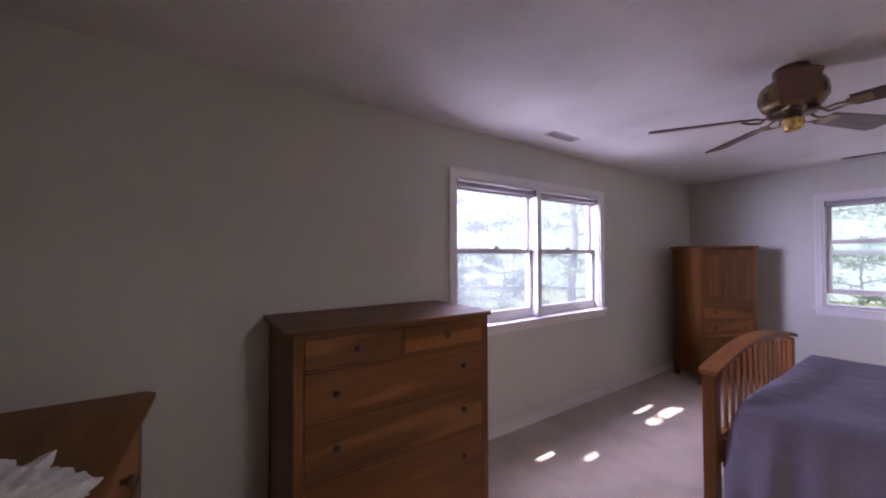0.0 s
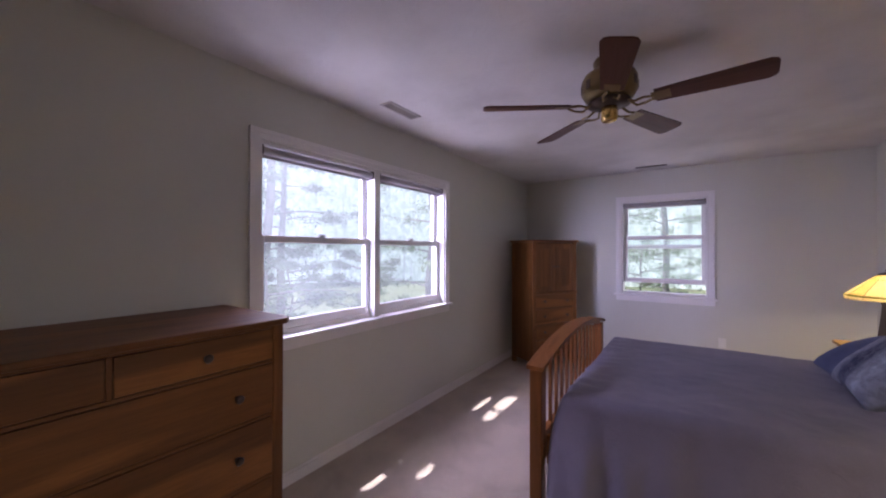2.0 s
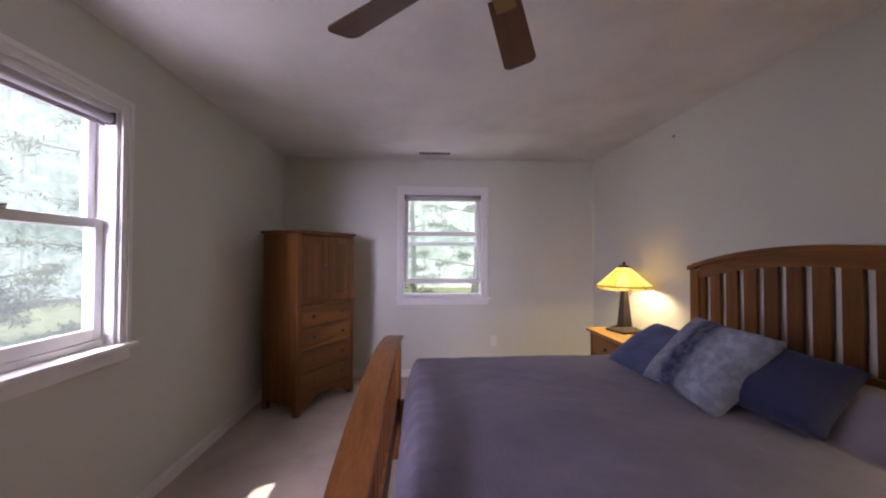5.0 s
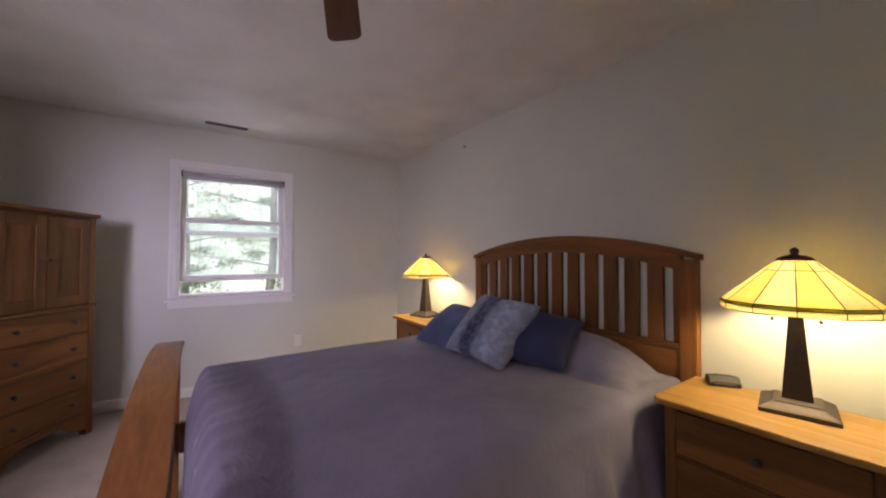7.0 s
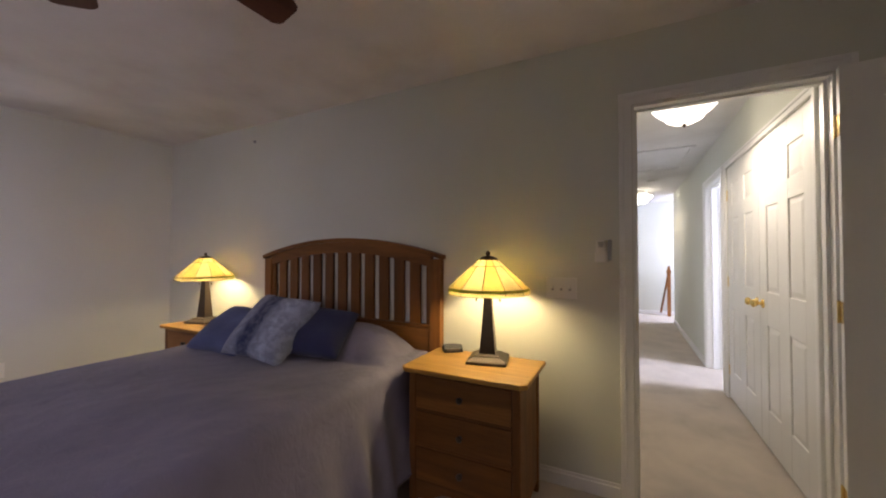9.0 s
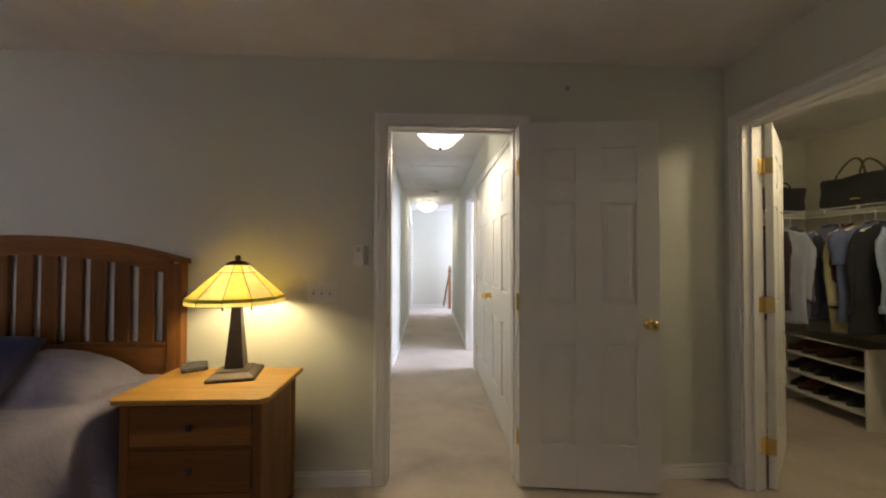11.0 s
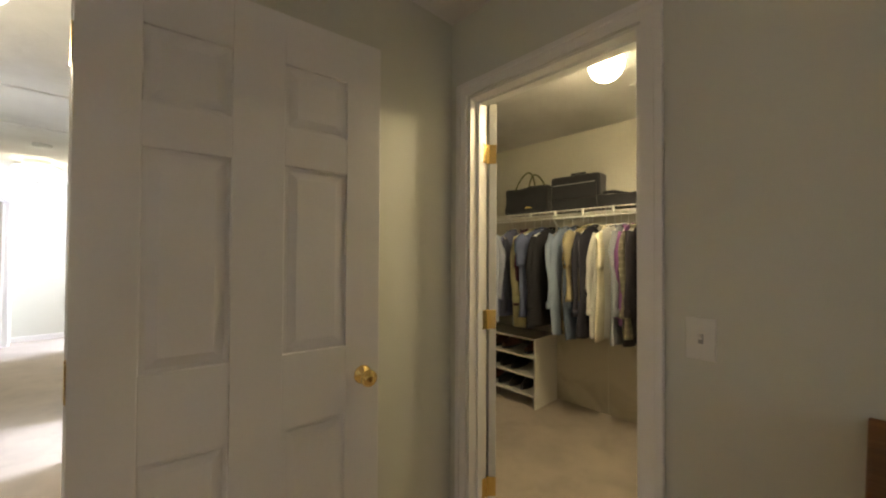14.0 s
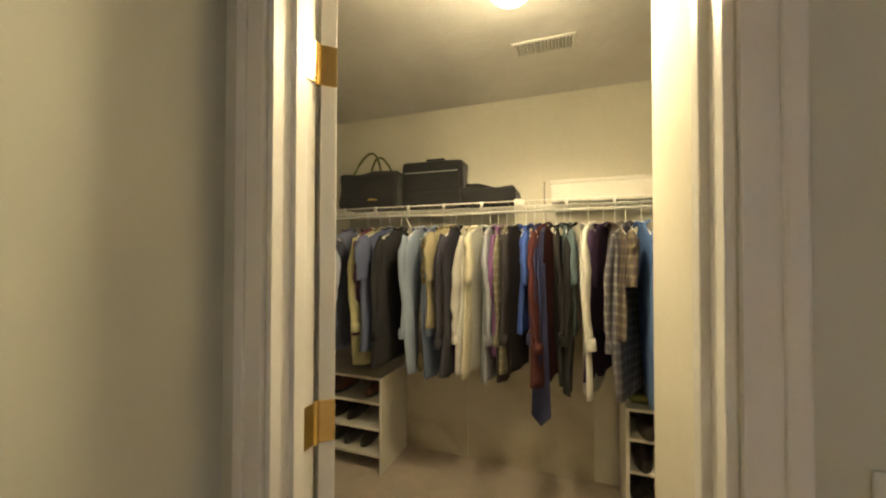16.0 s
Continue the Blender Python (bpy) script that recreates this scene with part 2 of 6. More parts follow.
BACKDROP_GLOW = 0.24
PAINT, CEIL, CARPET = wall_paint(), ceiling_texture(), carpet_pile()
TRIM = plain("trim_paint", (0.78, 0.77, 0.75), 0.35, spread=0.03, grain=120, relief=0.03)
DOORWHITE = plain("door_paint", (0.74, 0.73, 0.70), 0.38, spread=0.03, grain=90, relief=0.06)
# the end window gets a stronger painted veil of haze
GLASS, HAZEGLASS = window_glass("window_glass", 0.052), window_glass("hazy_glass", 0.13)
BRASS = plain("polished_brass", (0.80, 0.58, 0.22), 0.22, 1.0, spread=0.12)
AGEDBRASS = plain("aged_brass", (0.27, 0.20, 0.10), 0.36, 1.0, spread=0.2)
BRONZE = plain("dark_bronze", (0.10, 0.075, 0.06), 0.38, 0.8, spread=0.25)
PEWTER = plain("brushed_pewter", (0.085, 0.068, 0.058), 0.58, 0.6, spread=0.2)
BLACKPL = plain("black_plastic", (0.02, 0.02, 0.022), 0.6)
PLASTIC = plain("white_plastic", (0.74, 0.73, 0.69), 0.35, spread=0.03)
GREYPL = plain("grey_plastic", (0.30, 0.30, 0.30), 0.4)
SHADECLOTH = plain("shade_cloth", (0.42, 0.40, 0.41), 0.8, spread=0.06, grain=300)
WIREWHITE = plain("white_wire", (0.80, 0.79, 0.75), 0.4, spread=0.03)
MELAMINE = plain("white_melamine", (0.70, 0.68, 0.62), 0.4, spread=0.03)
VENTMETAL = plain("vent_metal", (0.50, 0.47, 0.44), 0.45, 0.0)
# cubby backs, much darker than the melamine round them
CUBBACK = plain("dark_brown_back", (0.06, 0.042, 0.03), 0.7, spread=0.2)
DARKMETAL = plain("dark_vent", (0.10, 0.09, 0.09), 0.5)
CHERRY = (0.175, 0.071, 0.019)
WOODX, WOODY, WOODZ = (wood("cherry_" + a, CHERRY, a, sap_amount=0.30) for a in "xyz")
SAPX = wood("cherry_streaked", CHERRY, "x", sap_amount=0.8)
# nightstand tops: the lamp's yellow light is put into the wood colour
TOPX = wood("lamplit_top", (0.40, 0.225, 0.060), "x", sap=(0.50, 0.29, 0.09), sap_amount=0.4)
OAKX, OAKY, OAKZ = (wood("honey_" + a, (0.235, 0.093, 0.026), a, sap_amount=0.30) for a in "xyz")
KNOB = plain("dark_knob", (0.045, 0.03, 0.025), 0.35)
BLADE = wood("blade_wood", (0.11, 0.045, 0.028), "x", sap_amount=0.0, rough=0.35)
COVER = fabric("coverlet_cloth", (0.195, 0.182, 0.255), spread=0.10, weave=700, sheen=0.12)
LINEN = fabric("grey_linen", (0.30, 0.29, 0.36), spread=0.08)
NAVY = fabric("navy_cloth", (0.030, 0.034, 0.085), spread=0.2, sheen=0.12)
DENIM = fabric("blue_cloth", (0.085, 0.105, 0.21), spread=0.2, sheen=0.12)
PLUSH = fabric("striped_plush", (0.022, 0.030, 0.085), (0.25, 0.275, 0.36), kind="bands", weave=250, sheen=0.15)
BAG = fabric("black_nylon", (0.022, 0.022, 0.024), spread=0.2, weave=500)
OLIVE = fabric("olive_webbing", (0.13, 0.13, 0.05))
TISSUE = fabric("white_tissue", (0.70, 0.69, 0.68), spread=0.04)
LEATHER = plain("brown_leather", (0.16, 0.06, 0.035), 0.4, spread=0.25)
DARKSHOE = plain("dark_leather", (0.03, 0.026, 0.025), 0.4, spread=0.25)
PALEGLASS, CREAMGLASS = art_glass("amber_glass", (0.68, 0.58, 0.30)), art_glass("cream_glass", (0.72, 0.65, 0.44))
GREENGLASS = art_glass("olive_glass", (0.30, 0.32, 0.06))
BARK = plain("bark", (0.24, 0.215, 0.21), 0.95, spread=0.35, grain=25, relief=0.8)
LEAF, NEEDLE = leaf_mat("broad_leaf", (0.16, 0.22, 0.11)), leaf_mat("pine_needle", (0.14, 0.19, 0.135))
SOIL = plain("forest_floor", (0.12, 0.14, 0.07), 1.0, spread=0.35, grain=8, relief=0.8)


# ---- mesh helpers ----
def block(bm, lo, hi, bevel=0.0, m=None):
    """A box between two corners, its edges bevelled, moved by m."""
    c = [(a + b) / 2 for a, b in zip(lo, hi)]
    s = [abs(b - a) for a, b in zip(lo, hi)]
    out = bmesh.ops.create_cube(bm, size=1.0, matrix=Matrix.Translation(c) @ Matrix.Diagonal((*s, 1)))
    vs = out["verts"]
    if bevel:
        es = list({e for v in vs for e in v.link_edges})
        r = bmesh.ops.bevel(bm, geom=es, offset=min(bevel, min(s) * 0.45), segments=2, affect="EDGES", profile=0.5)
        vs = list({v for f in r["faces"] for v in f.verts} | {v for v in vs if v.is_valid})
    if m is not None:
        bmesh.ops.transform(bm, matrix=m, verts=[v for v in vs if v.is_valid])
    return bm


def boxed(lo, hi, bevel=0.0):
    return block(bmesh.new(), lo, hi, bevel)


def lathe(bm, profile, sides=24, m=None, square=False):
    """Turns a profile of (radius, height) round z."""
    rings = []
    m = m or Matrix()
    for r, z in profile:
        rings.append([bm.verts.new(m @ Vector((r * math.cos(2 * math.pi * (k + (0.5 if square else 0)) / sides), r * math.sin(2 * math.pi * (k + (0.5 if square else 0)) / sides), z))) for k in range(sides)])
    for a, b in zip(rings, rings[1:]):
        for k in range(sides):
            bm.faces.new((a[k], a[(k + 1) % sides], b[(k + 1) % sides], b[k]))
    bm.faces.new(list(reversed(rings[0])))
    bm.faces.new(rings[-1])
    return bm


def tube(bm, points, radius, sides=8):
    """A round bar along points."""
    pts = [Vector(p) for p in points]
    rings = []
    for i, p in enumerate(pts):
        d = (pts[min(i + 1, len(pts) - 1)] - pts[max(i - 1, 0)]).normalized()
        up = Vector((0, 0, 1)) if abs(d.z) < 0.9 else Vector((1, 0, 0))
        a = d.cross(up).normalized()
        b = a.cross(d)
        r = radius[i] if isinstance(radius, (list, tuple)) else radius
        rings.append([bm.verts.new(p + (a * math.cos(2 * math.pi * k / sides) + b * math.sin(2 * math.pi * k / sides)) * r) for k in range(sides)])
    for a, b in zip(rings, rings[1:]):
        for k in range(sides):
            bm.faces.new((a[k], b[k], b[(k + 1) % sides], a[(k + 1) % sides]))
    bm.faces.new(rings[0])
    bm.faces.new(list(reversed(rings[-1])))
    return bm


def prism(bm, outline, lo, hi, axis="y", bevel=0.0):
    """Extrudes a flat outline of (a, b) from lo to hi along an axis; for y the outline is (x, z), for x (y, z), for z (x, y)."""
    def at(a, b, c):
        return {"y": (a, c, b), "x": (c, a, b), "z": (a, b, c)}[axis]
    one = [bm.verts.new(at(a, b, lo)) for a, b in outline]
    two = [bm.verts.new(at(a, b, hi)) for a, b in outline]
    fs = [bm.faces.new(one), bm.faces.new(list(reversed(two)))]
    n = len(outline)
    for k in range(n):
        fs.append(bm.faces.new((one[k], two[k], two[(k + 1) % n], one[(k + 1) % n])))
    if bevel:
        es = list({e for f in fs[:2] for e in f.edges})
        bmesh.ops.bevel(bm, geom=es, offset=bevel, segments=2, affect="EDGES", profile=0.5)
    return bm


def mesh_of(name, bm, material, smooth=False):
    bmesh.ops.recalc_face_normals(bm, faces=bm.faces)
    me = bpy.data.meshes.new(name)
    bm.to_mesh(me)
    bm.free()
    me.materials.append(material)
    if smooth:
        me.polygons.foreach_set("use_smooth", [True] * len(me.polygons))
    return me


def part(name, bm, material, parent=None, label="", smooth=False):
    ob = new(name, mesh_of(name, bm, material, smooth))
    if parent is not None:
        ob.parent = parent
    return tagged(ob, label)


def thing(name, m, label, category, group=""):
    """An empty at the base of a thing, to which its parts are added."""
    ob = new(name)
    ob.empty_display_size = 0.1
    ob.matrix_basis = m
    return tagged(ob, label, category, group)


def structure(name, bm, material, label="", category="", smooth=False):
    return tagged(part(name, bm, material, None, "", smooth), label, category, "", "structure")


def wavy(bm, amount, scale):
    for v in bm.verts:
        n = noise.noise_vector(v.co * scale)
        v.co += n * amount


# ---- the plan ----
XW, XE, YS, YN, H = -0.567, 5.757, -1.36, 2.104, 2.424
T = 0.115                      # inner walls
CW, CS, CN = -2.45, -2.62, 0.45  # the closet's back, south and north
HW, HE, HS = 0.655, 1.60, -8.3  # the hall's sides and end


def pierced(name, axis, lo, hi, a0, a1, z0, z1, holes, label, material=None):
    """A wall between lo and hi in its thickness, from a0 to a1 along the axis, with holes (a, b, bottom, top)."""
    bm = bmesh.new()

    def put(a, b, c, d):
        if b - a > 1e-4 and d - c > 1e-4:
            if axis == "x":
                block(bm, (a, lo, c), (b, hi, d))
            else:
                block(bm, (lo, a, c), (hi, b, d))
    at = a0
    for a, b, c, d in sorted(holes):
        put(at, a, z0, z1)
        put(a, b, z0, c)
        put(a, b, d, z1)
        at = b
    put(at, a1, z0, z1)
    return structure(name, bm, material or PAINT, label, "wall")


W1 = (1.72, 3.585, 0.905, 2.05)     # window opening in the long outer wall: x, x, z, z
W2 = (-0.075, 0.823, 0.88, 2.05)    # window opening in the end wall: y, y, z, z
D1 = (0.675, 1.44, 0.0, 2.045)      # hall door: x
D2 = (-1.25, -0.53, 0.0, 2.045)    # closet door: y
pierced("wall_north", "x", YN, YN + 0.15, XW - T, XE + 0.15, 0, H, [W1], "pale grey-green painted wall with the double window")
pierced("wall_east", "y", XE, XE + 0.15, YS, YN, 0, H, [W2], "pale grey-green painted wall with the small window")
pierced("wall_south", "x", YS - T, YS, XW - T, XE + 0.15, 0, H, [D1], "pale grey-green painted wall behind the bed")
pierced("wall_west", "y", XW - T, XW, YS, YN, 0, H, [D2], "pale grey-green painted wall with the closet doorway")
CREAM = plain("closet_paint", (0.66, 0.63, 0.54), 0.7, spread=0.05, grain=45, relief=0.06)
pierced("wall_closet_back", "y", CW - T, CW, CS - T, CN + T, 0, H, [], "cream painted closet wall with scuffs", CREAM)
pierced("wall_closet_south", "x", CS - T, CS, CW, XW - T, 0, H, [], "cream painted closet wall", CREAM)
pierced("wall_closet_north", "x", CN, CN + T, CW, XW - T, 0, H, [], "cream painted closet wall", CREAM)
pierced("wall_closet_east", "y", XW - T, XW, CS - T, YS - T, 0, H, [], "cream painted closet wall", CREAM)
pierced("wall_closet_return", "x", D2[1], D2[1] + 0.11, -1.03, XW - T, 0, H, [], "white-lit return wall inside the closet", CREAM)
# the hall: linen closet and doorway in one side, doorway in the other
LIN = (-3.30, -1.62, 0.0, 2.045)
HD1, HD2, HD3 = (-4.26, -3.47, 0.0, 2.045), (-3.13, -2.44, 0.0, 2.045), (-8.0, -6.85, 0.0, 2.045)
pierced("wall_hall_west", "y", HW - T, HW, -7.25, YS - T, 0, H, [LIN, HD1], "white-lit hall wall with linen closet")
pierced("wall_hall_east", "y", HE, HE + T, HS, YS - T, 0, H, [HD2, HD3], "white-lit hall wall with doorways")
pierced("wall_hall_end", "x", HS - T, HS, -2.6, HE + T, 0, H, [], "pale wall at the end of the hall")
# shells of the rooms off the hall
pierced("wall_side_room", "y", -2.6, -2.5, HS, -2.62 - T, 0, H, [], "plain wall of the side room")
pierced("wall_side_room_south", "x", -5.4, -5.3, -2.5, HW - T, 0, H, [], "plain wall of the side room")
pierced("wall_side_room_north", "x", -3.35, -3.25, -2.5, HW - T, 0, H, [], "plain wall of the side room")
pierced("wall_linen_back", "y", 0.0, 0.05, -3.25, YS - T, 0, H, [], "plain back of the linen closet")
pierced("wall_east_room", "y", 3.6, 3.7, HS, YS - T, 0, H, [], "plain wall of the room across the hall")
pierced("wall_east_room_end", "x", HS - T, HS, HE + T, 3.7, 0, H, [], "plain wall of the room across the hall")
structure("floor", boxed((-2.7, HS - 0.2, -0.2), (XE + 0.15, YN + 0.15, 0.0)), CARPET, "beige cut-pile carpet with tread marks", "carpet")
structure("ceiling", boxed((-2.7, HS - 0.2, H), (XE + 0.15, YN + 0.15, H + 0.15)), CEIL, "white swirl-textured ceiling", "ceiling")


def run(bm, axis, at, side, a, b, h=0.085, t=0.014):
    """A length of baseboard on a wall face at `at`, standing out to one side."""
    lo, hi = sorted((at, at + side * t))
    l2, h2 = sorted((at, at + side * t * 0.55))
    if axis == "x":
        block(bm, (a, lo, 0.0), (b, hi, h - 0.018), 0.002)
        block(bm, (a, l2, h - 0.018), (b, h2, h), 0.003)
    else:
        block(bm, (lo, a, 0.0), (hi, b, h - 0.018), 0.002)
        block(bm, (l2, a, h - 0.018), (h2, b, h), 0.003)


CAS = 0.064
bb = bmesh.new()
run(bb, "x", YN, -1, XW, XE)
run(bb, "y", XE, -1, YS, YN - 0.015)
run(bb, "x", YS, 1, D1[1] + CAS + 0.004, XE - 0.015)
run(bb, "x", YS, 1, XW, D1[0] - CAS - 0.004)
run(bb, "y", XW, 1, D2[1] + CAS + 0.004, YN - 0.015)
run(bb, "y", XW, 1, YS + 0.015, D2[0] - CAS - 0.004)
run(bb, "y", HW, 1, -7.25, HD1[0] - CAS)
run(bb, "y", HE, -1, HD2[1] + CAS, YS - T)
run(bb, "y", HE, -1, HD3[1] + CAS, HD2[0] - CAS)
run(bb, "x", HS, 1, -1.0, HE)
run(bb, "y", CW, 1, -0.4, CN)
structure("baseboard", bb, TRIM, "white painted wooden baseboard", "baseboard")


def casing(name, axis, face, side, a, b, top, w=CAS, bottom=0.0):
    """Moulded trim round three sides of an opening on one wall face."""
    bm = bmesh.new()
    for depth, x0, x1, edge in ((0.012, 0.003, w - 0.004, 0.0), (0.018, w * 0.62, w, 0.004)):
        lo, hi = sorted((face, face + side * depth))
        for p, q, z0, z1 in ((a - x1, a - x0, bottom, top + x1), (b + x0, b + x1, bottom, top + x1), (a - x0, b + x0, top + x0, top + x1)):
            if axis == "x":
                block(bm, (p, lo, z0), (q, hi, z1), edge)
            else:
                block(bm, (lo, p, z0), (hi, q, z1), edge)
    return structure(name, bm, TRIM, "white painted moulded door casing", "trim")


def jamb(name, axis, lo, hi, a, b, top, stop):
    """The lining of a doorway with its stop."""
    bm = bmesh.new()
    t = 0.012
    s0, s1 = sorted(stop)
    for l, h, d in ((lo - 0.002, hi + 0.002, t), (s0, s1, t + 0.012)):
        for p, q, z0, z1 in ((a, a + d, 0, top), (b - d, b, 0, top), (a + d, b - d, top - d, top)):
            if axis == "x":
                block(bm, (p, l, z0), (q, h, z1), 0.0015)
            else:
                block(bm, (l, p, z0), (h, q, z1), 0.0015)
    return structure(name, bm, TRIM, "white painted door lining", "trim")


casing("trim_hall_door", "x", YS, 1, D1[0], D1[1], D1[3])
casing("trim_hall_door_back", "x", YS - T, -1, D1[0], D1[1], D1[3])
jamb("jamb_hall_door", "x", YS - T, YS, D1[0], D1[1], D1[3], (YS - 0.075, YS - 0.045))
casing("trim_closet_door", "y", XW, 1, D2[0], D2[1], D2[3])
jamb("jamb_closet_door", "y", XW - T, XW, D2[0], D2[1], D2[3], (XW - 0.075, XW - 0.045))
casing("trim_linen", "y", HW, 1, LIN[0], LIN[1], LIN[3], 0.055)
for k, (d, f, s) in enumerate(((HD1, HW, 1), (HD2, HE, -1), (HD3, HE, -1))):
    casing("trim_side_door_%d" % (k + 1), "y", f, s, d[0], d[1], d[3], 0.055)
    jamb("jamb_side_door_%d" % (k + 1), "y", min(f, f - s * T), max(f, f - s * T), d[0], d[1], d[3], (f - s * 0.05, f - s * 0.07))


# ---- doors ----
def hinge(parent, m, name="hinge"):
    bm = bmesh.new()
    block(bm, (-0.038, 0.0, -0.045), (0.0, 0.0025, 0.045), 0.001, m)
    block(bm, (0.0, 0.0, -0.045), (0.038, 0.0025, 0.045), 0.001, m)
    tube(bm, [m @ Vector((0, 0.004, -0.047)), m @ Vector((0, 0.004, 0.047))], 0.006, 8)
    return part(name, bm, BRASS, parent, "brass butt hinge")


def knob_bm(m):
    bm = bmesh.new()
    lathe(bm, [(0.031, 0.0), (0.031, 0.004), (0.024, 0.009), (0.011, 0.012), (0.010, 0.032), (0.020, 0.037), (0.027, 0.047), (0.027, 0.056), (0.019, 0.065), (0.006, 0.067)], 20, m)
    return bm


def six_panel(name, w, m, label, with_knob=True, h=2.03):
    """A moulded six-panel leaf; local x from the hinges, y through its thickness, z up."""
    t = 0.035
    leaf = thing(name, m, label, "door")
    leaf["kind"] = "structure"
    sx = w / 0.762
    cols = [(0.122 * sx, 0.312 * sx), (0.450 * sx, 0.640 * sx)]
    rows = [(0.245, 0.795), (1.015, 1.575), (1.690, 1.880)]
    bm = bmesh.new()
    block(bm, (0.02, 0.009, 0.02), (w - 0.02, t - 0.009, h - 0.02))
    xs = [0.0, cols[0][0], cols[0][1], cols[1][0], cols[1][1], w]
    zs = [0.0] + [z for r in rows for z in r] + [h]
    for a, b in ((xs[0], xs[1]), (xs[2], xs[3]), (xs[4], xs[5])):
        block(bm, (a, 0.0, 0.0), (b, t, h), 0.003)
    for a, b in ((xs[1], xs[2]), (xs[3], xs[4])):
        for z0, z1 in zip(zs[0::2], zs[1::2]):
            block(bm, (a - 0.002, 0.0006, z0), (b + 0.002, t - 0.0006, z1), 0.003)
    part("leaf", bm, DOORWHITE, leaf)
    for a, b in cols:
        for z0, z1 in rows:
            pm = bmesh.new()
            for y0, y1, y2 in ((0.009, 0.0075, 0.0022), (t - 0.009, t - 0.0075, t - 0.0022)):
                g = 0.012
                outer = [(a + g, z0 + g), (b - g, z0 + g), (b - g, z1 - g), (a + g, z1 - g)]
                k = 0.036
                inner = [(a + k, z0 + k), (b - k, z0 + k), (b - k, z1 - k), (a + k, z1 - k)]
                rings = [[pm.verts.new((x, y, z)) for x, z in pts] for pts, y in ((outer, y0), (outer, y1), (inner, y2))]
                for r, s in zip(rings, rings[1:]):
                    for i in range(4):
                        pm.faces.new((r[i], r[(i + 1) % 4], s[(i + 1) % 4], s[i]))
                pm.faces.new(rings[-1])
            part("panel", pm, DOORWHITE, leaf)
    if with_knob:
        part("knob", knob_bm(Matrix.Translation((w - 0.06, t, 0.91)) @ Matrix.Rotation(radians(-90), 4, "X")), BRASS, leaf, "polished brass knob", True)
        part("knob", knob_bm(Matrix.Translation((w - 0.06, 0.0, 0.91)) @ Matrix.Rotation(radians(90), 4, "X")), BRASS, leaf, "polished brass knob", True)
        part("latch_plate", boxed((w - 0.0005, 0.006, 0.88), (w + 0.0015, t - 0.006, 0.94), 0.0005), BRASS, leaf, "brass latch plate")
    return leaf


door_1 = six_panel("door_1", 0.762, pose(0.686, YS + 0.028, 0.014, 0, 0, 180 - 7.0) @ Matrix.Translation((0, -0.035, 0)), "white six-panel door standing open against the wall")
for z in (0.26, 1.02, 1.79):
    hinge(door_1, Matrix.Translation((0.0, 0.036, z)) @ Matrix.Rotation(radians(90), 4, "Z"))
# the closet door is swung back into the closet
door_2 = six_panel("door_2", 0.70, pose(XW - T - 0.012, D2[0] + 0.016, 0.014, 0, 0, 221) @ Matrix.Translation((0, -0.035, 0)), "white six-panel closet door swung open into the closet", False)
for z in (0.23, 1.01, 1.79):
    bm = bmesh.new()
    block(bm, (-0.0025, 0.0, z - 0.045), (0.0, 0.034, z + 0.045), 0.001)
    tube(bm, [(-0.003, 0.040, z - 0.047), (-0.003, 0.040, z + 0.047)], 0.006)
    part("hinge", bm, BRASS, door_2, "brass butt hinge")
for z in (0.244, 1.024, 1.804):
    hb = bmesh.new()
    block(hb, (XW - T + 0.002, D2[0] + 0.0125, z - 0.045), (XW - T + 0.036, D2[0] + 0.0150, z + 0.045), 0.001)
    structure("trim_hinge_leaf", hb, BRASS, "brass hinge leaf on the door lining", "hinge")
# strike and hinges left on the hall jamb
structure("trim_strike_plate", boxed((D1[1] - 0.0145, YS - 0.042, 0.88), (D1[1] - 0.012, YS - 0.008, 0.96), 0.0008), BRASS, "brass strike plate on the door lining", "strike plate")
# linen closet doors in the hall
half = (LIN[1] - LIN[0]) / 2 - 0.006
d3 = six_panel("door_3", half, pose(HW - 0.004, LIN[0] + 0.004, 0.014, 0, 0, 90), "white six-panel linen closet door, closed", False)
d4 = six_panel("door_4", half, pose(HW - 0.039, LIN[1] - 0.004, 0.014, 0, 0, -90), "white six-panel linen closet door, closed", False)
for z in (0.24, 1.02, 1.79):
    part("hinge", boxed((-0.004, -0.006, z - 0.045), (0.012, 0.004, z + 0.045), 0.002), BRASS, d3, "brass butt hinge")
part("knob", knob_bm(Matrix.Translation((half - 0.06, 0.0, 0.93)) @ Matrix.Rotation(radians(90), 4, "X")), BRASS, d3, "polished brass knob", True)
part("knob", knob_bm(Matrix.Translation((half - 0.06, 0.035, 0.93)) @ Matrix.Rotation(radians(-90), 4, "X")), BRASS, d4, "polished brass knob", True)
# doors of the side rooms
d5 = six_panel("door_5", 0.66, pose(HE + T + 0.002, HD2[0] + 0.014, 0.014, 0, 0, -22), "white six-panel door standing open into a side room")
d6 = six_panel("door_6", 0.76, pose(HW - T - 0.002, HD1[0] + 0.014, 0.014, 0, 0, 174), "white six-panel door standing open into a side room")
for z in (0.26, 1.02, 1.79):
    structure("trim_hinge_leaf", boxed((HE + 0.02, HD2[0] + 0.0125, z - 0.045), (HE + 0.055, HD2[0] + 0.016, z + 0.045), 0.001), BRASS, "brass hinge leaf on the door lining", "hinge")


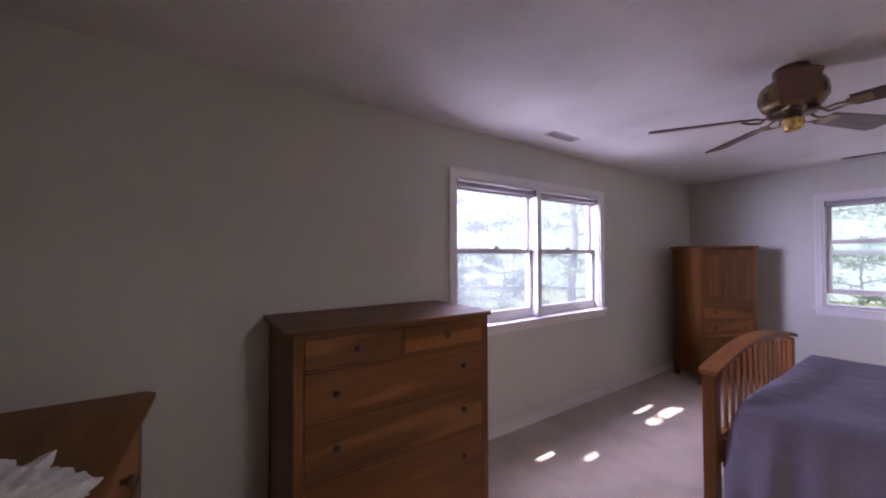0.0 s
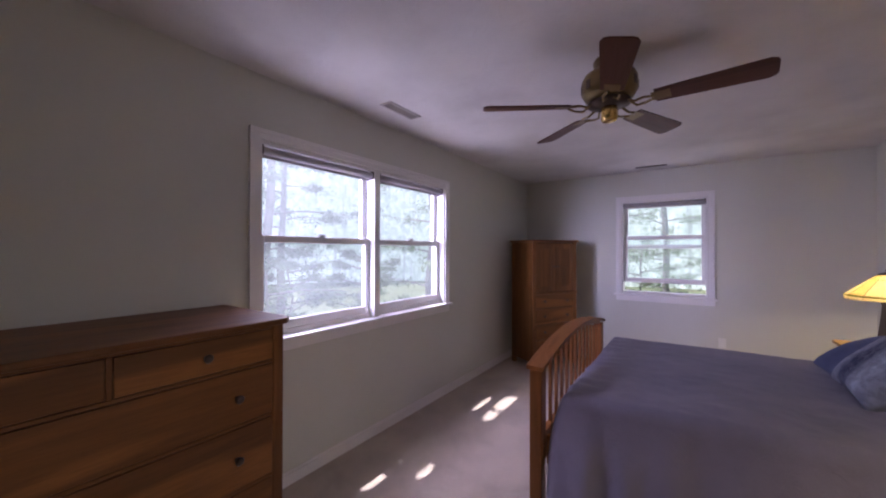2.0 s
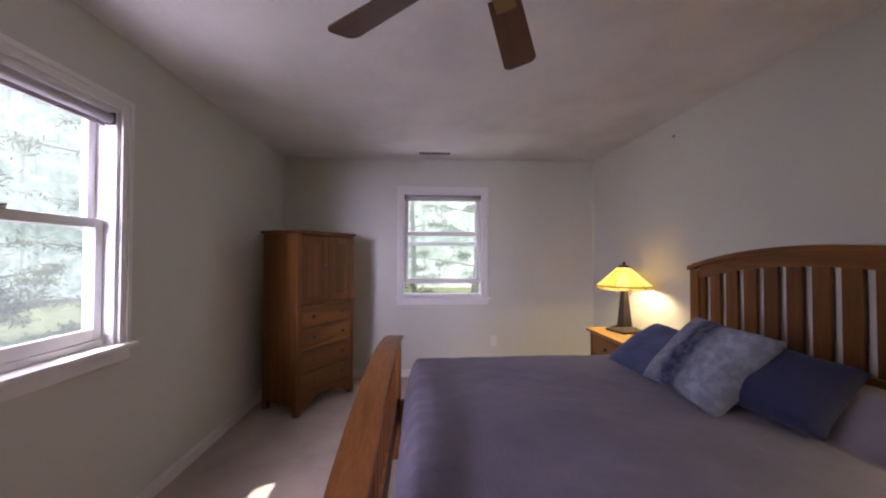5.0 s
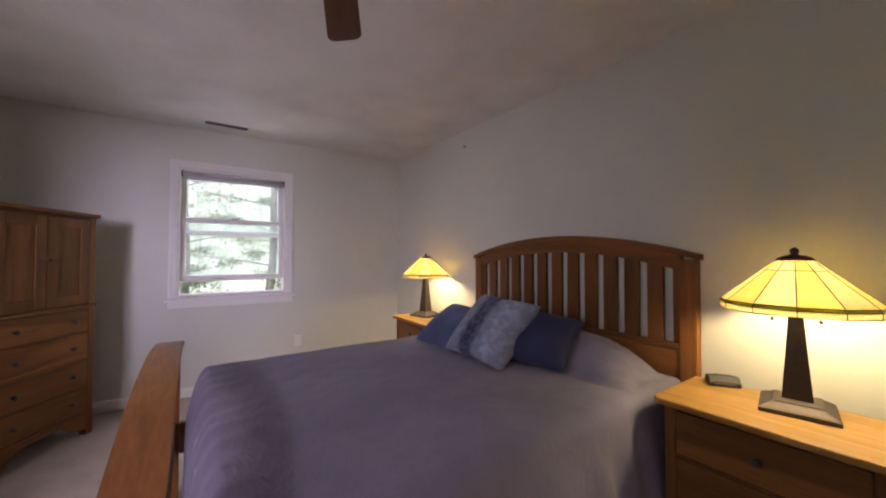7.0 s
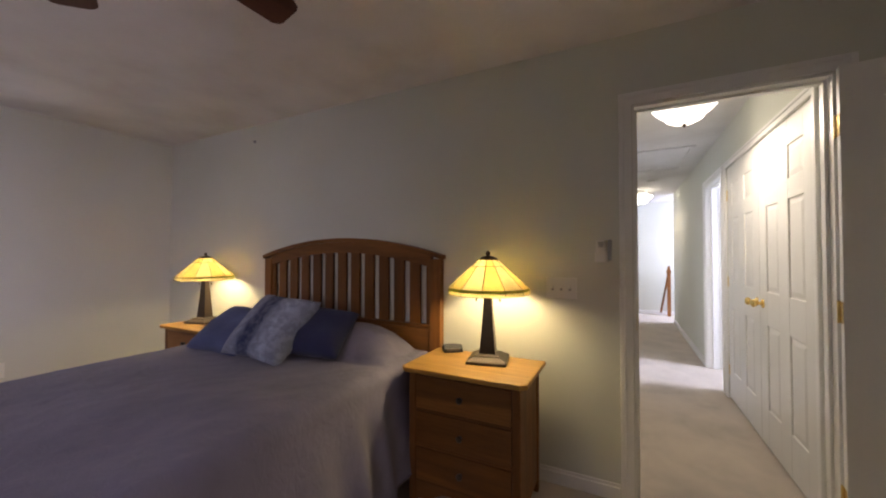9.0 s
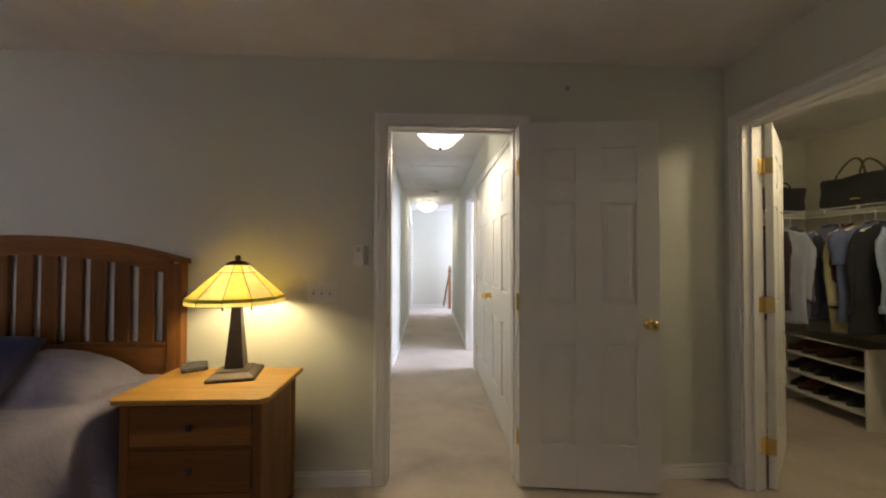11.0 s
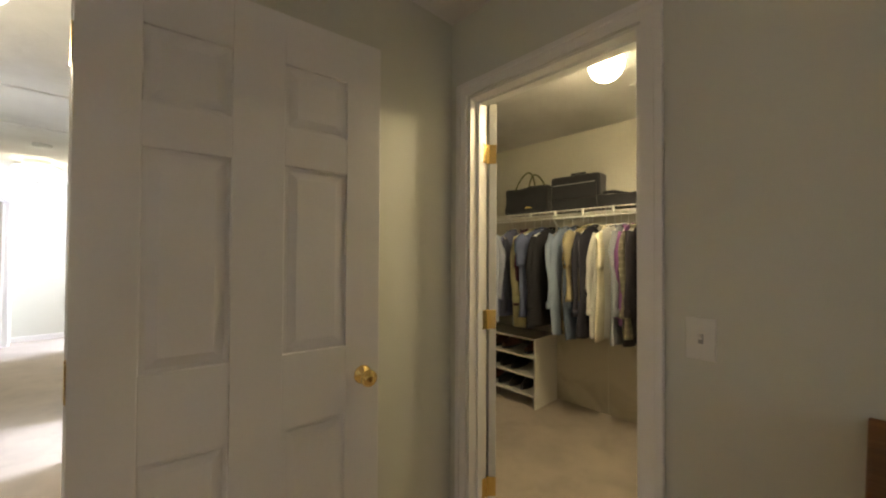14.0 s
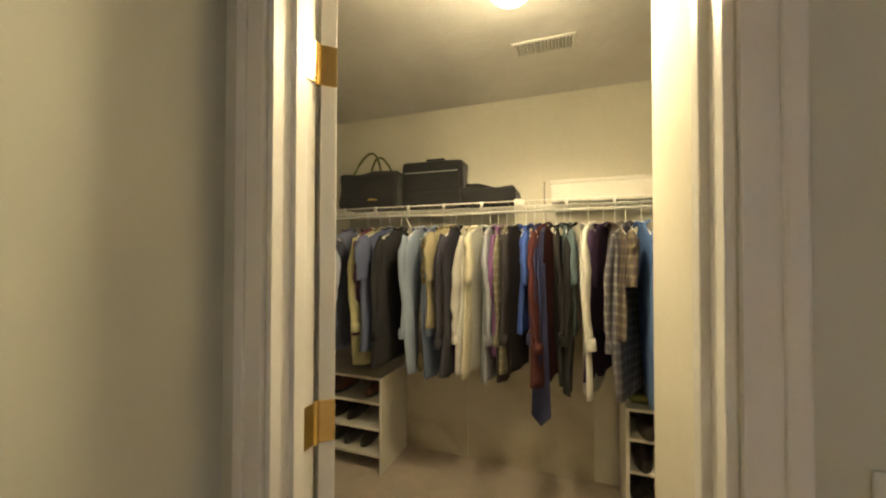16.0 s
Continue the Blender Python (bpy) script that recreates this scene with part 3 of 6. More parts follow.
# ---- windows ----
def sash(parent, x0, x1, z0, z1, y, name, rail=0.045, stile=0.042, bottom=None, glass=None):
    """One sash in local x and z, its pane in the middle of its depth."""
    d = 0.034
    fr = bmesh.new()
    bt = bottom or rail
    block(fr, (x0, y, z0), (x0 + stile, y + d, z1), 0.004)
    block(fr, (x1 - stile, y, z0), (x1, y + d, z1), 0.004)
    block(fr, (x0 + stile, y + 0.001, z0), (x1 - stile, y + d - 0.001, z0 + bt), 0.004)
    block(fr, (x0 + stile, y + 0.001, z1 - rail), (x1 - stile, y + d - 0.001, z1), 0.004)
    s = part(name, fr, TRIM, parent)
    pane = part("pane", boxed((x0 + stile - 0.006, y + 0.015, z0 + bt - 0.006), (x1 - stile + 0.006, y + 0.019, z1 - rail + 0.006)), glass or GLASS, s, "clear glass pane")
    pane.visible_shadow = False
    return s


def window(name, m, width, z0, z1, units, lift, label, mid, glass=None):
    """A double-hung window; local x along the wall, y outwards, from the room's face of the wall."""
    win = thing(name, m, label, "window")
    win["kind"] = "structure"
    bm = bmesh.new()
    c = 0.064
    for depth, a0, a1 in ((0.013, 0.003, c * 0.6), (0.020, c * 0.6, c)):
        block(bm, (-a1, -depth, z0 - 0.002), (-a0, 0, z1 + a1), 0.002)
        block(bm, (width + a0, -depth, z0 - 0.002), (width + a1, 0, z1 + a1), 0.002)
        block(bm, (-a0, -depth, z1 + a0), (width + a0, 0, z1 + a1), 0.002)
    part("window_frame", bm, TRIM, win, "white painted moulded casing")
    lin = bmesh.new()
    block(lin, (0.0, 0.002, z0), (0.016, 0.148, z1), 0.001)
    block(lin, (width - 0.016, 0.002, z0), (width, 0.148, z1), 0.001)
    block(lin, (0.016, 0.002, z1 - 0.016), (width - 0.016, 0.148, z1), 0.001)
    block(lin, (0.016, 0.05, z0), (width - 0.016, 0.148, z0 + 0.03), 0.002)
    part("lining", lin, TRIM, win)
    sill = bmesh.new()
    block(sill, (-c - 0.025, -0.045, z0 - 0.024), (width + c + 0.025, 0.05, z0), 0.006)
    block(sill, (-c, -0.016, z0 - 0.085), (width + c, 0.0, z0 - 0.0245), 0.003)
    part("window_sill", sill, TRIM, win, "white painted sill and apron")
    uw = (width - 0.032) / units
    for u in range(units):
        x0 = 0.016 + u * uw
        x1 = x0 + uw
        if u:
            part("mullion", boxed((x0 - 0.03, 0.0, z0), (x0 + 0.03, 0.14, z1 - 0.016), 0.003), TRIM, win)
        a = x0 + (0.031 if u else 0.002)
        b = x1 - (0.031 if u < units - 1 else 0.002)
        sash(win, a, b, mid - 0.022, z1 - 0.018, 0.095, "upper_sash", glass=glass)
        sash(win, a, b, z0 + 0.031 + lift, mid + 0.022 + lift, 0.055, "lower_sash", bottom=0.055, glass=glass)
        lk = bmesh.new()
        cx = (a + b) / 2
        block(lk, (cx - 0.03, 0.052, mid + 0.022 + lift), (cx + 0.03, 0.085, mid + 0.030 + lift), 0.003)
        tube(lk, [(cx - 0.02, 0.06, mid + 0.034 + lift), (cx + 0.025, 0.05, mid + 0.036 + lift)], 0.006)
        part("sash_lock", lk, GREYPL, win, "grey metal sash lock")
        rs = thing("roller_blind", m @ Matrix.Translation((a, 0, 0)), "rolled-up grey fabric roller blind at the window head", "blind")
        rb = bmesh.new()
        tube(rb, [(0.012, 0.028, z1 - 0.048), (b - a - 0.012, 0.028, z1 - 0.048)], 0.024, 14)
        part("roll", rb, SHADECLOTH, rs, "", True)
        part("hem_bar", boxed((0.014, 0.045, z1 - 0.088), (b - a - 0.014, 0.054, z1 - 0.066), 0.003), SHADECLOTH, rs)
        for q in (0.0, b - a - 0.01):
            part("bracket", boxed((q, 0.006, z1 - 0.075), (q + 0.01, 0.05, z1 - 0.018), 0.002), BRONZE, rs, "dark metal bracket")
    return win


window("window_1", pose(W1[0], YN, 0), W1[1] - W1[0], W1[2], W1[3], 2, 0.0, "white double-hung twin window looking onto woods", 1.49)
window("window_2", pose(XE, W2[1], 0, 0, 0, -90), W2[1] - W2[0], W2[2], W2[3], 1, 0.115, "white double-hung window with its lower sash raised", 1.475, HAZEGLASS)


# ---- wall plates and small fixtures ----
def plate(name, m, gangs, label, outlet=False):
    p = thing(name, m, label, "outlet" if outlet else "light switch")
    w = 0.07 + 0.046 * (gangs - 1)
    part("cover_plate", boxed((-w / 2, -0.006, -0.058), (w / 2, 0, 0.058), 0.003), PLASTIC, p)
    for g in range(gangs):
        x = (g - (gangs - 1) / 2) * 0.046
        if outlet:
            for z in (-0.02, 0.02):
                part("socket", boxed((x - 0.016, -0.008, z - 0.014), (x + 0.016, -0.006, z + 0.014), 0.004), PLASTIC, p)
        else:
            part("toggle_slot", boxed((x - 0.006, -0.0068, -0.013), (x + 0.006, -0.0058, 0.013)), GREYPL, p)
            tb = bmesh.new()
            block(tb, (-0.0045, -0.016, -0.006), (0.0045, 0.0, 0.006), 0.002, Matrix.Translation((x, -0.006, 0.003)) @ Matrix.Rotation(radians(-25), 4, "X"))
            part("toggle", tb, PLASTIC, p)
    return p


plate("light_switch", pose(1.797, YS, 1.085, 0, 0, 180), 3, "white three-gang toggle switch plate on the wall")
plate("light_switch", pose(XW, -0.378, 1.10, 0, 0, 90), 1, "white single toggle switch plate on the wall")
plate("light_switch", pose(HE, -2.19, 1.11, 0, 0, -90), 1, "white toggle switch plate in the hall")
plate("wall_outlet", pose(XE, -0.20, 0.385, 0, 0, -90), 1, "white wall outlet below the window", True)
# the holder with the fan's remote control beside the hall door
holder = thing("remote_holder", pose(1.592, YS, 1.285, 0, 0, 180), "white wall holder with a fan remote", "remote control")
part("cradle", boxed((-0.03, -0.022, -0.055), (0.03, 0, 0.0), 0.004), PLASTIC, holder)
part("remote", boxed((-0.024, -0.019, -0.045), (0.024, -0.004, 0.062), 0.004), PLASTIC, holder)
for k, z in enumerate((0.050, 0.040, 0.030)):
    part("button", boxed((-0.014 + 0.002 * k, -0.0205, z - 0.003), (0.014 - 0.002 * k, -0.019, z + 0.003), 0.001), GREYPL, holder)
part("bracket", boxed((0.034, -0.020, -0.045), (0.052, 0, 0.065), 0.003), GREYPL, holder)


def wall_hook(name, m):
    s = thing(name, m, "small dark sensor on the wall near the ceiling", "sensor")
    bm = bmesh.new()
    lathe(bm, [(0.014, 0), (0.014, 0.004), (0.006, 0.008), (0.006, 0.016), (0.002, 0.018)], 12, Matrix.Rotation(radians(90), 4, "X"))
    part("body", bm, GREYPL, s)
    return s


wall_hook("wall_sensor", pose(0.385, YS, 2.28, 0, 0, 180))
wall_hook("wall_sensor", pose(4.414, YS, 2.28, 0, 0, 180))


def ceiling_vent(m, length, width, n, frame_mat, dark, label, cross=False):
    v = thing("ceiling_vent", m, label, "vent")
    bm = bmesh.new()
    e = 0.018
    for lo, hi in (((-length / 2, -width / 2), (length / 2, -width / 2 + e)), ((-length / 2, width / 2 - e), (length / 2, width / 2)),
                   ((-length / 2, -width / 2 + e), (-length / 2 + e, width / 2 - e)), ((length / 2 - e, -width / 2 + e), (length / 2, width / 2 - e))):
        block(bm, (*lo, -0.007), (*hi, 0), 0.002)
    part("frame", bm, frame_mat, v)
    part("backing", boxed((-length / 2 + e, -width / 2 + e, -0.002), (length / 2 - e, width / 2 - e, -0.0005)), dark, v, "dark duct behind the slats")
    for k in range(n):
        sb = bmesh.new()
        if cross:
            x = -length / 2 + e + (k + 0.5) * (length - 2 * e) / n
            block(sb, (-0.002, -width / 2 + e, -0.008), (0.002, width / 2 - e, 0.008), 0, Matrix.Translation((x, 0, -0.008)) @ Matrix.Rotation(radians(35), 4, "Y"))
        else:
            y = -width / 2 + e + (k + 0.5) * (width - 2 * e) / n
            block(sb, (-length / 2 + e, -0.0015, -0.006), (length / 2 - e, 0.0015, 0.006), 0, Matrix.Translation((0, y, -0.006)) @ Matrix.Rotation(radians(40), 4, "X"))
        part("slat", sb, frame_mat, v)
    return v


ceiling_vent(pose(2.578, 1.795, H), 0.335, 0.10, 4, VENTMETAL, DARKMETAL, "grey metal slatted ceiling vent above the window")
ceiling_vent(pose(5.51, 0.476, H, 0, 0, 90), 0.325, 0.06, 3, DARKMETAL, DARKMETAL, "narrow dark ceiling vent near the end wall")
ceiling_vent(pose(-1.873, -0.842, H, 0, 0, 90), 0.30, 0.13, 16, PLASTIC, DARKMETAL, "white louvred closet ceiling vent", True)

# ---- ceiling fan ----
fan = thing("ceiling_fan", pose(2.67, 0.44, H), "brass ceiling fan with five dark wooden blades", "ceiling fan")
fb = bmesh.new()
lathe(fb, [(0.070, 0.0), (0.078, -0.014), (0.074, -0.050), (0.088, -0.066), (0.122, -0.086), (0.135, -0.112), (0.135, -0.175), (0.118, -0.205), (0.088, -0.222)], 32)
part("motor_housing", fb, AGEDBRASS, fan, "aged brass motor housing", True)
for k in range(10):
    a = 2 * math.pi * k / 10
    sb = bmesh.new()
    block(sb, (0.1335, -0.014, -0.172), (0.1375, 0.014, -0.128), 0.003, Matrix.Rotation(a, 4, "Z"))
    part("cooling_slot", sb, BRONZE, fan)
fb = bmesh.new()
lathe(fb, [(0.082, -0.2215), (0.104, -0.226), (0.104, -0.240), (0.052, -0.248), (0.036, -0.254)], 28)
part("flywheel", fb, BRONZE, fan, "dark flywheel", True)
fb = bmesh.new()
lathe(fb, [(0.038, -0.2535), (0.040, -0.260), (0.040, -0.315), (0.036, -0.323), (0.031, -0.327), (0.012, -0.331)], 24)
part("switch_housing", fb, BRASS, fan, "polished brass switch housing", True)
FAN_TURN, BZ = 49.0, -0.246
for k in range(5):
    rot = Matrix.Rotation(radians(FAN_TURN + 72 * k), 4, "Z")
    ib = bmesh.new()
    for s in (-1, 1):
        tube(ib, [rot @ Vector(p) for p in ((0.088, 0.012 * s, -0.234), (0.125, 0.032 * s, BZ - 0.016), (0.165, 0.038 * s, BZ - 0.010), (0.205, 0.014 * s, BZ - 0.006))], 0.006, 6)
    block(ib, (0.195, -0.035, -0.0045), (0.275, 0.035, -0.0035), 0.0, rot @ Matrix.Translation((0, 0, BZ)) @ Matrix.Rotation(radians(-12), 4, "X"))
    part("blade_iron", ib, AGEDBRASS, fan, "curled brass blade iron")
    pb = bmesh.new()
    w0, w1, r0, r1 = 0.052, 0.070, 0.21, 0.655
    outline = [(r0, -w0), (r1 - 0.03, -w1), (r1 - 0.008, -w1 + 0.012), (r1, -w1 + 0.03), (r1, w1 - 0.03), (r1 - 0.008, w1 - 0.012), (r1 - 0.03, w1), (r0, w0)]
    prism(pb, outline, -0.003, 0.003, "z", 0.001)
    b = part("blade", pb, BLADE, fan, "dark reddish wooden blade")
    b.matrix_basis = rot @ Matrix.Translation((0, 0, BZ)) @ Matrix.Rotation(radians(-12), 4, "X")


# ---- drawers and case furniture ----
def pull(m, r=0.015):
    bm = bmesh.new()
    lathe(bm, [(r * 0.55, 0), (r * 0.5, 0.010), (r * 0.95, 0.016), (r * 1.05, 0.022), (r * 0.8, 0.028), (r * 0.25, 0.030)], 16, m)
    return bm


FRONT = Matrix.Rotation(radians(90), 4, "X")     # turns +z to -y


def drawer(parent, x0, x1, z0, z1, y, pulls, material, pull_z=0.5):
    d = part("drawer", boxed((x0, y - 0.012, z0), (x1, y + 0.012, z1), 0.003), material, parent)
    for px in pulls:
        part("knob", pull(Matrix.Translation((x0 + (x1 - x0) * px, y - 0.012, z0 + (z1 - z0) * pull_z)) @ FRONT), KNOB, d, "dark round wooden knob", True)
    return d


def apron(x0, x1, z0, z1, y0, y1):
    """A bottom rail with a shallow curve cut into it."""
    pts = [(x0, z0)]
    for k in range(17):
        u = k / 16
        s = 0.5 - 0.5 * math.cos(min(1.0, min(u, 1 - u) / 0.3) * math.pi)
        pts.append((x0 + 0.05 + (x1 - x0 - 0.1) * u, z0 + (z1 - z0) * 0.62 * s))
    pts += [(x1, z0), (x1, z1), (x0, z1)]
    return prism(bmesh.new(), pts, y0, y1, "y")


def case(th, w, d, h, top_over, leg=0.045, base=0.10, top=None):
    """Posts, side panels, back and overhanging top; local origin at the middle of the front on the floor, the front facing -y."""
    for sx in (-1, 1):
        for y0 in (0.0, d - leg):
            a, b = sorted((sx * w / 2, sx * (w / 2 - leg)))
            part("post", boxed((a, y0, 0), (b, y0 + leg, h - 0.025), 0.005), WOODZ, th)
        a, b = sorted((sx * (w / 2 - 0.006), sx * (w / 2 - 0.024)))
        part("side_panel", boxed((a, leg - 0.002, base * 0.7), (b, d - leg + 0.002, h - 0.026), 0.002), WOODZ, th)
    part("back_panel", boxed((-w / 2 + leg, d - 0.02, base), (w / 2 - leg, d - 0.008, h - 0.026)), WOODX, th)
    o = top_over
    tb = bmesh.new()
    c = 0.03
    prism(tb, [(-w / 2 - o, d), (-w / 2 - o, -o + c), (-w / 2 - o + c, -o), (w / 2 + o - c, -o), (w / 2 + o, -o + c), (w / 2 + o, d)], h - 0.024, h, "z", 0.006)
    part("top", tb, top or WOODX, th)


def rails(th, w, levels, leg=0.045, t=0.012):
    for z in levels:
        part("rail", boxed((-w / 2 + leg - 0.001, 0.003, z - t / 2), (w / 2 - leg + 0.001, 0.03, z + t / 2), 0.002), WOODX, th)


# tall chest of drawers by the long window
w, d, h = 1.055, 0.575, 1.14
chest = thing("chest_of_drawers", pose(0.972, 1.503, 0), "cherry chest of drawers with dark round knobs", "dresser")
case(chest, w, d, h, 0.028)
part("inner_case", boxed((-w / 2 + 0.03, 0.03, 0.1), (w / 2 - 0.03, d - 0.03, h - 0.03)), WOODX, chest)
l, r = -w / 2 + 0.047, w / 2 - 0.047
rails(chest, w, (1.108, 0.968, 0.751, 0.505, 0.252))
part("divider", boxed((-0.032, 0.003, 0.974), (-0.016, 0.03, 1.102), 0.002), WOODZ, chest)
drawer(chest, l, -0.034, 0.977, 1.100, 0.012, (0.5,), SAPX)
drawer(chest, -0.014, r, 0.977, 1.100, 0.012, (0.5,), SAPX)
for z0, z1 in ((0.760, 0.959), (0.514, 0.742), (0.261, 0.496)):
    drawer(chest, l, r, z0, z1, 0.012, (0.135, 0.855), SAPX)
part("apron", apron(-w / 2 + 0.044, w / 2 - 0.044, 0.06, 0.245, 0.005, 0.025), WOODX, chest)

# low dresser on the closet wall, its front towards +x
L = 1.62
dresser = thing("low_dresser", pose(-0.078, 0.735, 0, 0, 0, 86.5), "long dark cherry dresser against the closet wall", "dresser")
case(dresser, L, 0.44, 0.985, 0.035)
part("inner_case", boxed((-L / 2 + 0.03, 0.03, 0.1), (L / 2 - 0.03, 0.41, 0.95)), WOODX, dresser)
rails(dresser, L, (0.948, 0.735, 0.505, 0.262))
for a, b in ((-L / 2 + 0.047, -0.27), (-0.26, 0.26), (0.27, L / 2 - 0.047)):
    for z0, z1 in ((0.744, 0.940), (0.514, 0.726), (0.271, 0.496)):
        drawer(dresser, a, b, z0, z1, 0.012, (0.5,), SAPX)
part("apron", apron(-L / 2 + 0.044, L / 2 - 0.044, 0.06, 0.255, 0.005, 0.025), WOODX, dresser)
# crumpled white tissue on it
tb = bmesh.new()
bmesh.ops.create_icosphere(tb, subdivisions=5, radius=1.0)
for v in tb.verts:
    n = noise.turbulence(v.co * 1.7, 4, True) * 0.55 + noise.noise(v.co * 5.0) * 0.16
    v.co = Vector((v.co.x * 0.13, v.co.y * 0.12, max(0.0, v.co.z) * 0.075)) * (0.75 + n)
tagged(part("tissue_bundle", tb, TISSUE), "crumpled white tissue lying on the dresser", "tissue").matrix_basis = pose(-0.20, 0.93, 0.986, 0, 0, 20)

# armoire across the far corner
w, d, h = 0.69, 0.43, 1.555
ux = Vector((0.857, -0.515, 0)).normalized()
mid = Vector((4.77, 1.64, 0)) + ux * (w / 2)
arm = thing("armoire", pose(mid.x, mid.y, 0, 0, 0, -31.0), "cherry armoire with two panelled doors above drawers", "armoire")
case(arm, w, d, h, 0.028, 0.05, 0.11)
part("inner_case", boxed((-w / 2 + 0.03, 0.03, 0.12), (w / 2 - 0.03, d - 0.03, h - 0.03)), WOODZ, arm)
rails(arm, w, (h - 0.034, 0.905, 0.725, 0.535, 0.345), 0.05)
for s in (-1, 1):
    a, b = sorted((s * 0.003, s * (w / 2 - 0.053)))
    z0, z1 = 0.925, h - 0.045
    dm = bmesh.new()
    e = 0.062
    block(dm, (a, 0.0, z0), (a + e, 0.022, z1), 0.002)
    block(dm, (b - e, 0.0, z0), (b, 0.022, z1), 0.002)
    block(dm, (a + e, 0.0, z0), (b - e, 0.021, z0 + e), 0.002)
    block(dm, (a + e, 0.0, z1 - e), (b - e, 0.021, z1), 0.002)
    dr = part("door", dm, WOODZ, arm)
    part("panel", boxed((a + e - 0.004, 0.008, z0 + e - 0.004), (b - e + 0.004, 0.018, z1 - e + 0.004), 0.004), WOODZ, dr)
    part("handle", boxed((s * 0.012 if s > 0 else -0.052, -0.018, 1.222), (0.052 if s > 0 else -0.012, 0.0, 1.238), 0.004), KNOB, dr, "dark wooden pull")
part("moulding", boxed((-w / 2 - 0.008, -0.010, 0.894), (w / 2 + 0.008, 0.02, 0.916), 0.005), WOODX, arm)
for z0, z1 in ((0.733, 0.890), (0.543, 0.717), (0.353, 0.527), (0.175, 0.337)):
    drawer(arm, -w / 2 + 0.053, w / 2 - 0.053, z0, z1, 0.012, (0.2, 0.8), SAPX)
part("apron", apron(-w / 2 + 0.049, w / 2 - 0.049, 0.045, 0.168, 0.005, 0.025), WOODX, arm)


def nightstand(m, label):
    w, d, h = 0.585, 0.40, 0.694
    ns = thing("nightstand", m, label, "nightstand", "nightstands beside the bed")
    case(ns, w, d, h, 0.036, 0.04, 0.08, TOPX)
    part("inner_case", boxed((-w / 2 + 0.03, 0.03, 0.09), (w / 2 - 0.03, d - 0.03, h - 0.03)), WOODX, ns)
    rails(ns, w, (0.660, 0.478, 0.296, 0.118), 0.04)
    for z0, z1 in ((0.486, 0.652), (0.304, 0.470), (0.126, 0.288)):
        drawer(ns, -w / 2 + 0.042, w / 2 - 0.042, z0, z1, 0.012, (0.5,), SAPX)
    part("apron", apron(-w / 2 + 0.04, w / 2 - 0.04, 0.03, 0.112, 0.005, 0.022), WOODX, ns)
    return ns


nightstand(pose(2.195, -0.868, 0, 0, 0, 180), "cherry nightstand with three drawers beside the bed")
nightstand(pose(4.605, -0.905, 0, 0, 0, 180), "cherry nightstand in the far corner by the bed")


